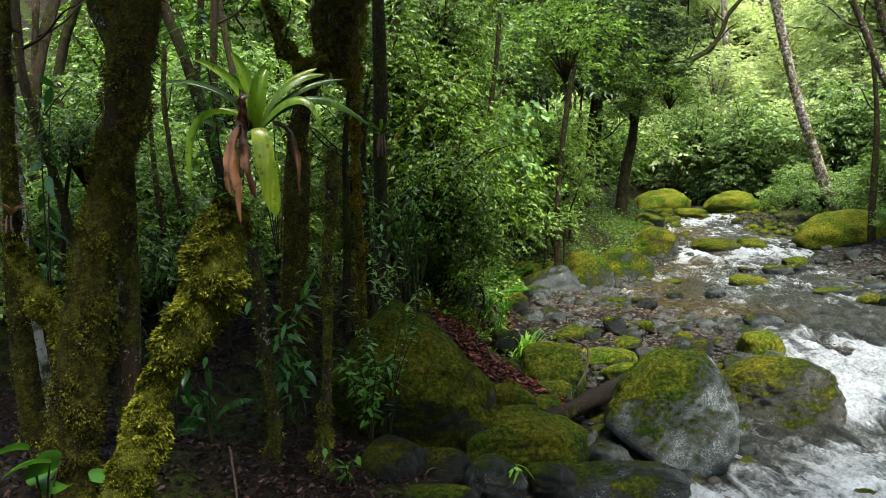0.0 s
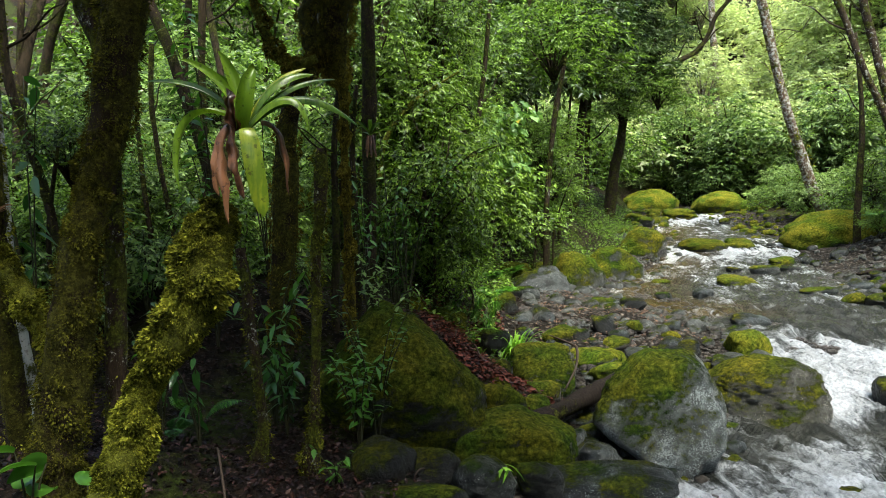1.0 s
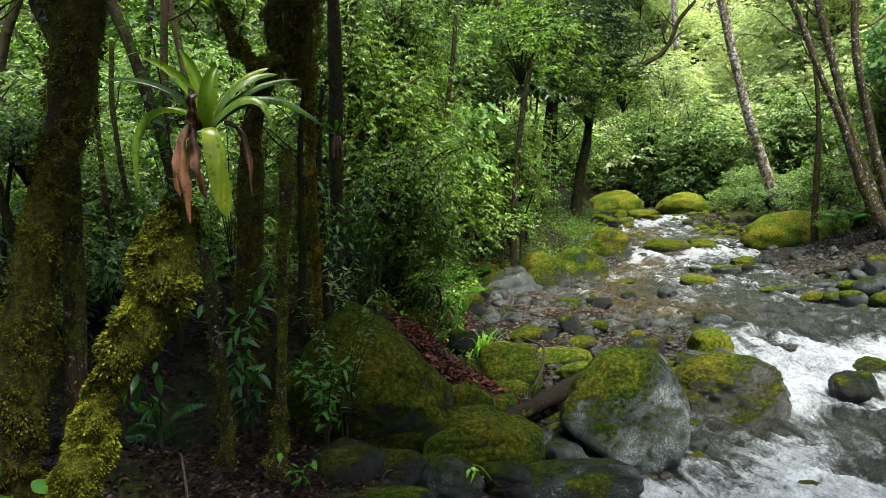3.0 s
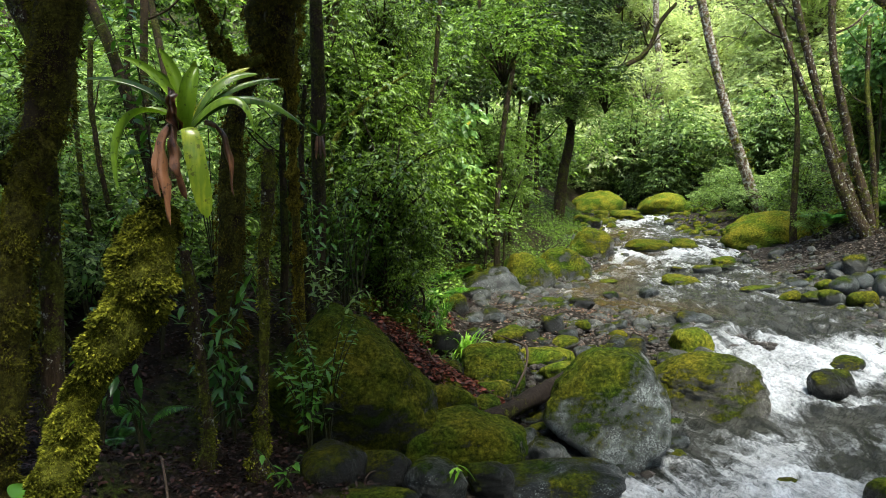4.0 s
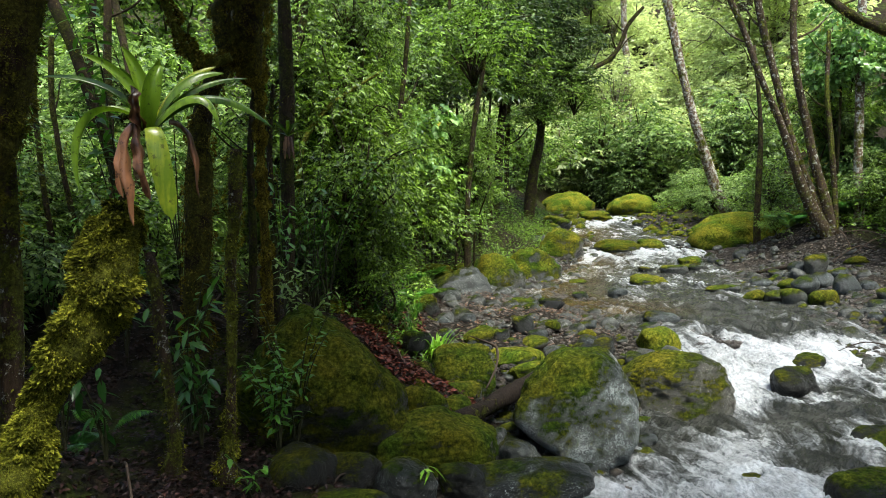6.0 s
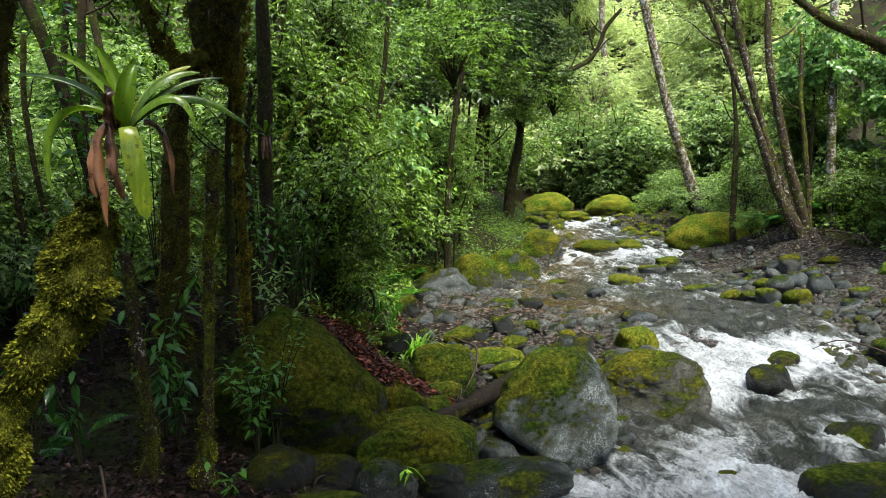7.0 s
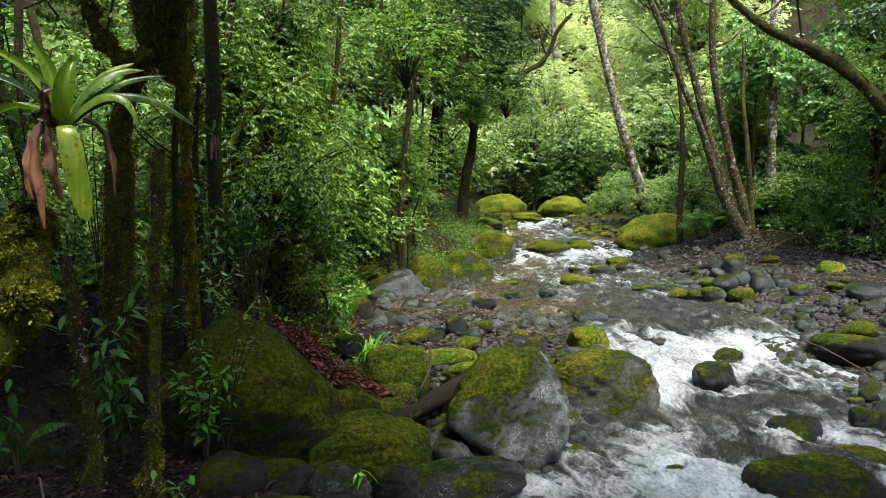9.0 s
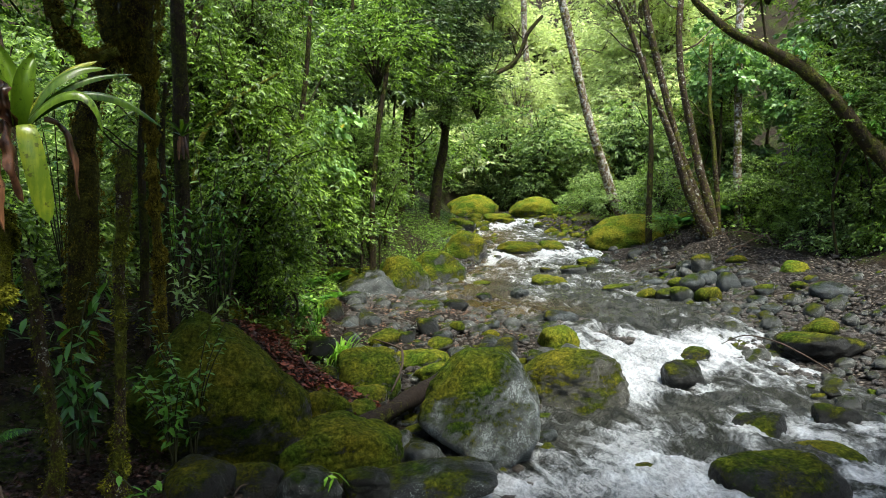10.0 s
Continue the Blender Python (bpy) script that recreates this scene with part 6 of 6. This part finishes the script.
def on_far_bank(g, n):
    y = g.uniform(7, 26, n)
    return bank_right(y) + np.interp(y, [12, 15], [4.2, 2.2]) + np.abs(g.normal(0, 1.8, n)), y


def wood(name, label, points, radii, material, seed):
    root = np.array(points[0])
    ob = new(name, tube(name, material, np.array(points) - root, radii, 9, seed, 0.14, 5))
    ob.matrix_basis = pose(*root)
    tagged(ob, label, "dead wood")


def build_small():
    build_bromeliad()
    gz = lambda x, y: float(ground_z(x, y)) + float(relief(np.array([x]), np.array([y]))[0])
    P = plant
    P("seedling", "young plant with glossy pointed green leaves", -0.63, 4.03, gz(-0.63, 4.03), 0.3, 0.16, 4, 24, 0.085, "fresh", 1, group="seedlings")
    P("seedling", "lime green seedling growing between wet rocks", 0.45, 4.5, 0.24, 0.12, 0.06, 3, 10, 0.11, "lime", 2, group="seedlings")
    P("broad_leaf_plant", "low plant with broad bright green leaves", -1.56, 2.55, gz(-1.56, 2.55), 0.4, 0.1, 3, 6, 0.16, "round", 3, droop=0.0)
    P("broad_leaf_plant", "low plant with one broad bright leaf", -1.36, 2.58, gz(-1.36, 2.58), 0.46, 0.05, 2, 3, 0.15, "round", 4, droop=0.0)
    P("seedling", "lime green leaf tips on the forest floor", -1.1, 3.0, gz(-1.1, 3.0), 0.2, 0.05, 2, 4, 0.1, "lime", 14, group="seedlings")
    P("shrub", "slender shrub with narrow glossy green leaves", -0.55, 4.75, gz(-0.55, 4.75), 0.8, 0.28, 9, 140, 0.095, "fresh", 5, "shrub", "near shrubs")
    P("shrub", "shrub with drooping dark green leaves", -1.02, 4.55, gz(-1.02, 4.55), 0.7, 0.28, 5, 50, 0.12, "deep", 6, "shrub", "near shrubs", 0.7)
    P("shrub", "shrub with large drooping green leaves", -1.38, 3.9, gz(-1.38, 3.9), 0.75, 0.22, 3, 18, 0.13, "deep", 7, "shrub", "near shrubs", 0.8)
    P("shrub", "leafy shrub with long bright green leaves", -1.12, 4.65, gz(-1.12, 4.65), 1.1, 0.35, 7, 90, 0.13, "fresh", 8, "shrub", "near shrubs", 0.5)
    P("shrub", "thin sapling with bright hanging leaves", -1.6, 3.9, gz(-1.6, 3.9), 0.9, 0.25, 4, 32, 0.11, "fresh", 9, "shrub", "near shrubs", 0.7)
    P("shrub", "shrub with small bright green leaves", -2.35, 5.6, gz(-2.35, 5.6), 1.0, 0.6, 6, 80, 0.12, "fresh", 10, "shrub", "near shrubs", 0.3)
    P("shrub", "bushy shrub with small bright green leaves", -3.2, 6.0, gz(-3.2, 6.0), 1.1, 0.7, 7, 90, 0.12, "fresh", 11, "shrub", "near shrubs", 0.3)
    P("shrub", "shrub with fresh green leaves on the bank", -0.35, 6.4, gz(-0.35, 6.4), 1.1, 0.4, 5, 70, 0.1, "fresh", 12, "shrub", "near shrubs", 0.3)
    P("shrub", "shrub with fresh green leaves behind the stems", -1.7, 5.3, gz(-1.7, 5.3), 0.9, 0.4, 5, 60, 0.11, "deep", 13, "shrub", "near shrubs", 0.4)
    P("shrub", "leaf sprays sprouting beside a mossy stem", -0.45, 5.0, gz(-0.45, 5.0), 1.3, 0.4, 9, 150, 0.08, "fresh", 15, "shrub", "near shrubs", 0.2)
    P("sapling", "sapling with large dark hanging leaves", -2.75, 4.7, gz(-2.75, 4.7), 2.5, 0.5, 5, 45, 0.2, "deep", 16, "sapling", "", 0.8)
    for k, (x, y, h, spread, size) in enumerate([(-0.45, 5.6, 1.0, 0.45, 0.085), (-0.55, 5.7, 1.8, 0.55, 0.09), (-0.25, 6.3, 1.4, 0.6, 0.085), (-0.4, 6.6, 2.3, 0.7, 0.09), (-1.75, 5.6, 2.4, 0.45, 0.12), (-1.5, 6.2, 1.9, 0.4, 0.1), (-3.3, 5.3, 1.2, 0.5, 0.11), (-3.9, 6.2, 1.0, 0.5, 0.12), (-2.9, 6.3, 1.5, 0.5, 0.11)]):
        P("shrub", "slender shrub with sprays of pointed bright leaves", x, y, gz(x, y), h, spread, 5, 110, size, "fresh" if k % 3 else "sun", 80 + k, "shrub", "near shrubs", 0.3, 0.45)
    for k, (x, y, z) in enumerate([(10.3, 10.85, 4.56), (10.75, 10.72, 4.1), (11.1, 10.6, 3.66), (11.6, 10.42, 3.1)]):
        P("epiphyte", "small leafy plant growing on a mossy bough", x, y, z + 0.08, 0.35, 0.35, 6, 42, 0.17, "fresh" if k % 2 else "deep", 60 + k, "epiphyte", "plants on the bough", 0.4)
    fern(-1.5, 4.3, gz(-1.5, 4.3) + 0.1, 0.28, 2, 1, "green fern frond over dark leaf litter")
    fern(-1.62, 4.1, gz(-1.62, 4.1), 0.2, 4, 2, "small dark fern on the forest floor", DEEP)
    fern(0.85, 9.2, gz(0.85, 9.2), 0.4, 6, 3, "bright fern on the leafy bank")
    fern(0.3, 8.6, gz(0.3, 8.6), 0.4, 6, 4, "green fern on the leafy bank")
    fern(0.9, 10.6, gz(0.9, 10.6), 0.42, 7, 15, "bright fern on the leafy bank")
    fern(0.4, 9.9, gz(0.4, 9.9), 0.34, 6, 16, "green fern on the leafy bank")
    fern(1.35, 12.6, gz(1.35, 12.6), 0.45, 7, 5, "bright fern on the leafy bank")
    fern(11.6, 15.2, gz(11.6, 15.2), 0.9, 9, 6, "large dark fern at the foot of leaning trees", DEEP)
    fern(10.9, 15.9, gz(10.9, 15.9), 0.8, 9, 7, "large dark fern at the foot of leaning trees", DEEP)
    grass(0.86, 7.3, gz(0.86, 7.3), 0.52, 190, 1, "bright green grass tuft with arching blades", LIME)
    for k, (x, y, s) in enumerate([(0.6, 7.5, 0.3), (0.45, 7.9, 0.3), (0.7, 8.1, 0.28), (0.3, 7.6, 0.25), (0.75, 7.2, 0.22), (0.55, 8.3, 0.3), (0.25, 8.0, 0.26), (0.4, 7.3, 0.22), (0.8, 8.6, 0.26), (0.1, 7.8, 0.2), (0.62, 7.75, 0.3)]):
        grass(x, y, gz(x, y), s, 60, 10 + k, "soft green grass on the bank", FRESH)
    wood("fallen_log", "dark wet fallen log wedged among boulders", [(0.74, 5.55, 0.24), (0.87, 5.65, 0.28), (1.26, 6.0, 0.31), (1.7, 6.4, 0.37), (2.0, 6.7, 0.36)], [0.05, 0.095, 0.085, 0.09, 0.06], DEADWOOD, 1)
    wood("dead_twig", "crooked dead twig leaning on the boulders", [(1.2, 6.2, 0.38), (1.34, 6.39, 0.54), (1.39, 6.56, 0.67), (1.36, 6.68, 0.7), (1.18, 6.93, 0.75)], [0.007, 0.011, 0.014, 0.012, 0.005], TWIG, 2)
    wood("mossy_branch", "thin mossy branch slanting through the leaves", [(-0.56, 7.45, 2.4), (-0.47, 7.45, 2.85), (-0.21, 7.51, 3.21), (0.03, 7.56, 3.39), (0.4, 7.61, 3.62)], [0.03, 0.026, 0.022, 0.018, 0.01], BARK_MOSS, 5)
    wood("dead_branch", "thin dead branch lying across the rapids", [(5.83, 7.53, 0.2), (5.98, 7.25, 0.36), (6.05, 6.8, 0.36), (6.12, 6.45, 0.27), (6.3, 6.2, 0.1)], [0.003, 0.007, 0.009, 0.009, 0.007], TWIG, 3)
    wood("driftwood", "pale fallen branch on the gravel bar", [(8.6, 13.6, 0.5), (9.3, 13.4, 0.62), (9.9, 13.2, 0.66), (10.4, 13.1, 0.75)], [0.03, 0.05, 0.05, 0.03], DEADWOOD, 4)
    g = rng_of(33)
    for k in range(12):
        x, y = g.uniform(10.3, 13.2), g.uniform(12.6, 14.6)
        a, l = g.uniform(0, 6.28), g.uniform(0.6, 1.6)
        q = [(x + math.cos(a) * l * u, y + math.sin(a) * l * u, gz(x + math.cos(a) * l * u, y + math.sin(a) * l * u) + 0.06 + 0.2 * math.sin(u * 3)) for u in (0, 0.35, 0.7, 1)]
        wood("dead_branch", "bare dead branch in a tangle under leaning trees", q, [0.012, 0.016, 0.012, 0.005], TWIG, 140 + k)
    for k in range(26):
        x, y = (float(v[0]) for v in on_near_bank(g, 1))
        y = max(y, 3.8)
        a, l = g.uniform(0, 6.28), g.uniform(0.25, 0.8)
        q = [(x + math.cos(a) * l * u, y + math.sin(a) * l * u, gz(x + math.cos(a) * l * u, y + math.sin(a) * l * u) + 0.05 + 0.06 * math.sin(u * 5 + k)) for u in (0, 0.35, 0.7, 1)]
        wood("dead_twig", "thin dead twig lying on leaf litter", q, [0.006, 0.008, 0.007, 0.003], TWIG, 40 + k)
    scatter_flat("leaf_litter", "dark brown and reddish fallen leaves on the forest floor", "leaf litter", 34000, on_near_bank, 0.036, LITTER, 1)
    scatter_flat("red_leaf_litter", "drift of fallen red-brown leaves on the bank", "leaf litter", 6500, on_red_slope, 0.052, plain_material("red_fallen_leaves", (0.018, 0.005, 0.003), (0.14, 0.034, 0.016), 5, 0.5), 2)
    scatter_flat("gravel_litter", "tan and reddish leaf scraps on the gravel", "leaf litter", 3200, on_gravel, 0.034, plain_material("tan_leaf_scraps", (0.05, 0.025, 0.015), (0.22, 0.13, 0.08), 5, 0.6), 5)
    scatter_flat("ground_cover", "low green herbs and moss sprigs covering the bank", "ground cover", 20000, on_herb_bank, 0.06, LEAF_MID, 3, 0.2)
    scatter_flat("far_ground_cover", "low green plants along the far bank", "ground cover", 16000, on_far_bank, 0.075, LEAF_MID, 4, 0.35)


build_small()
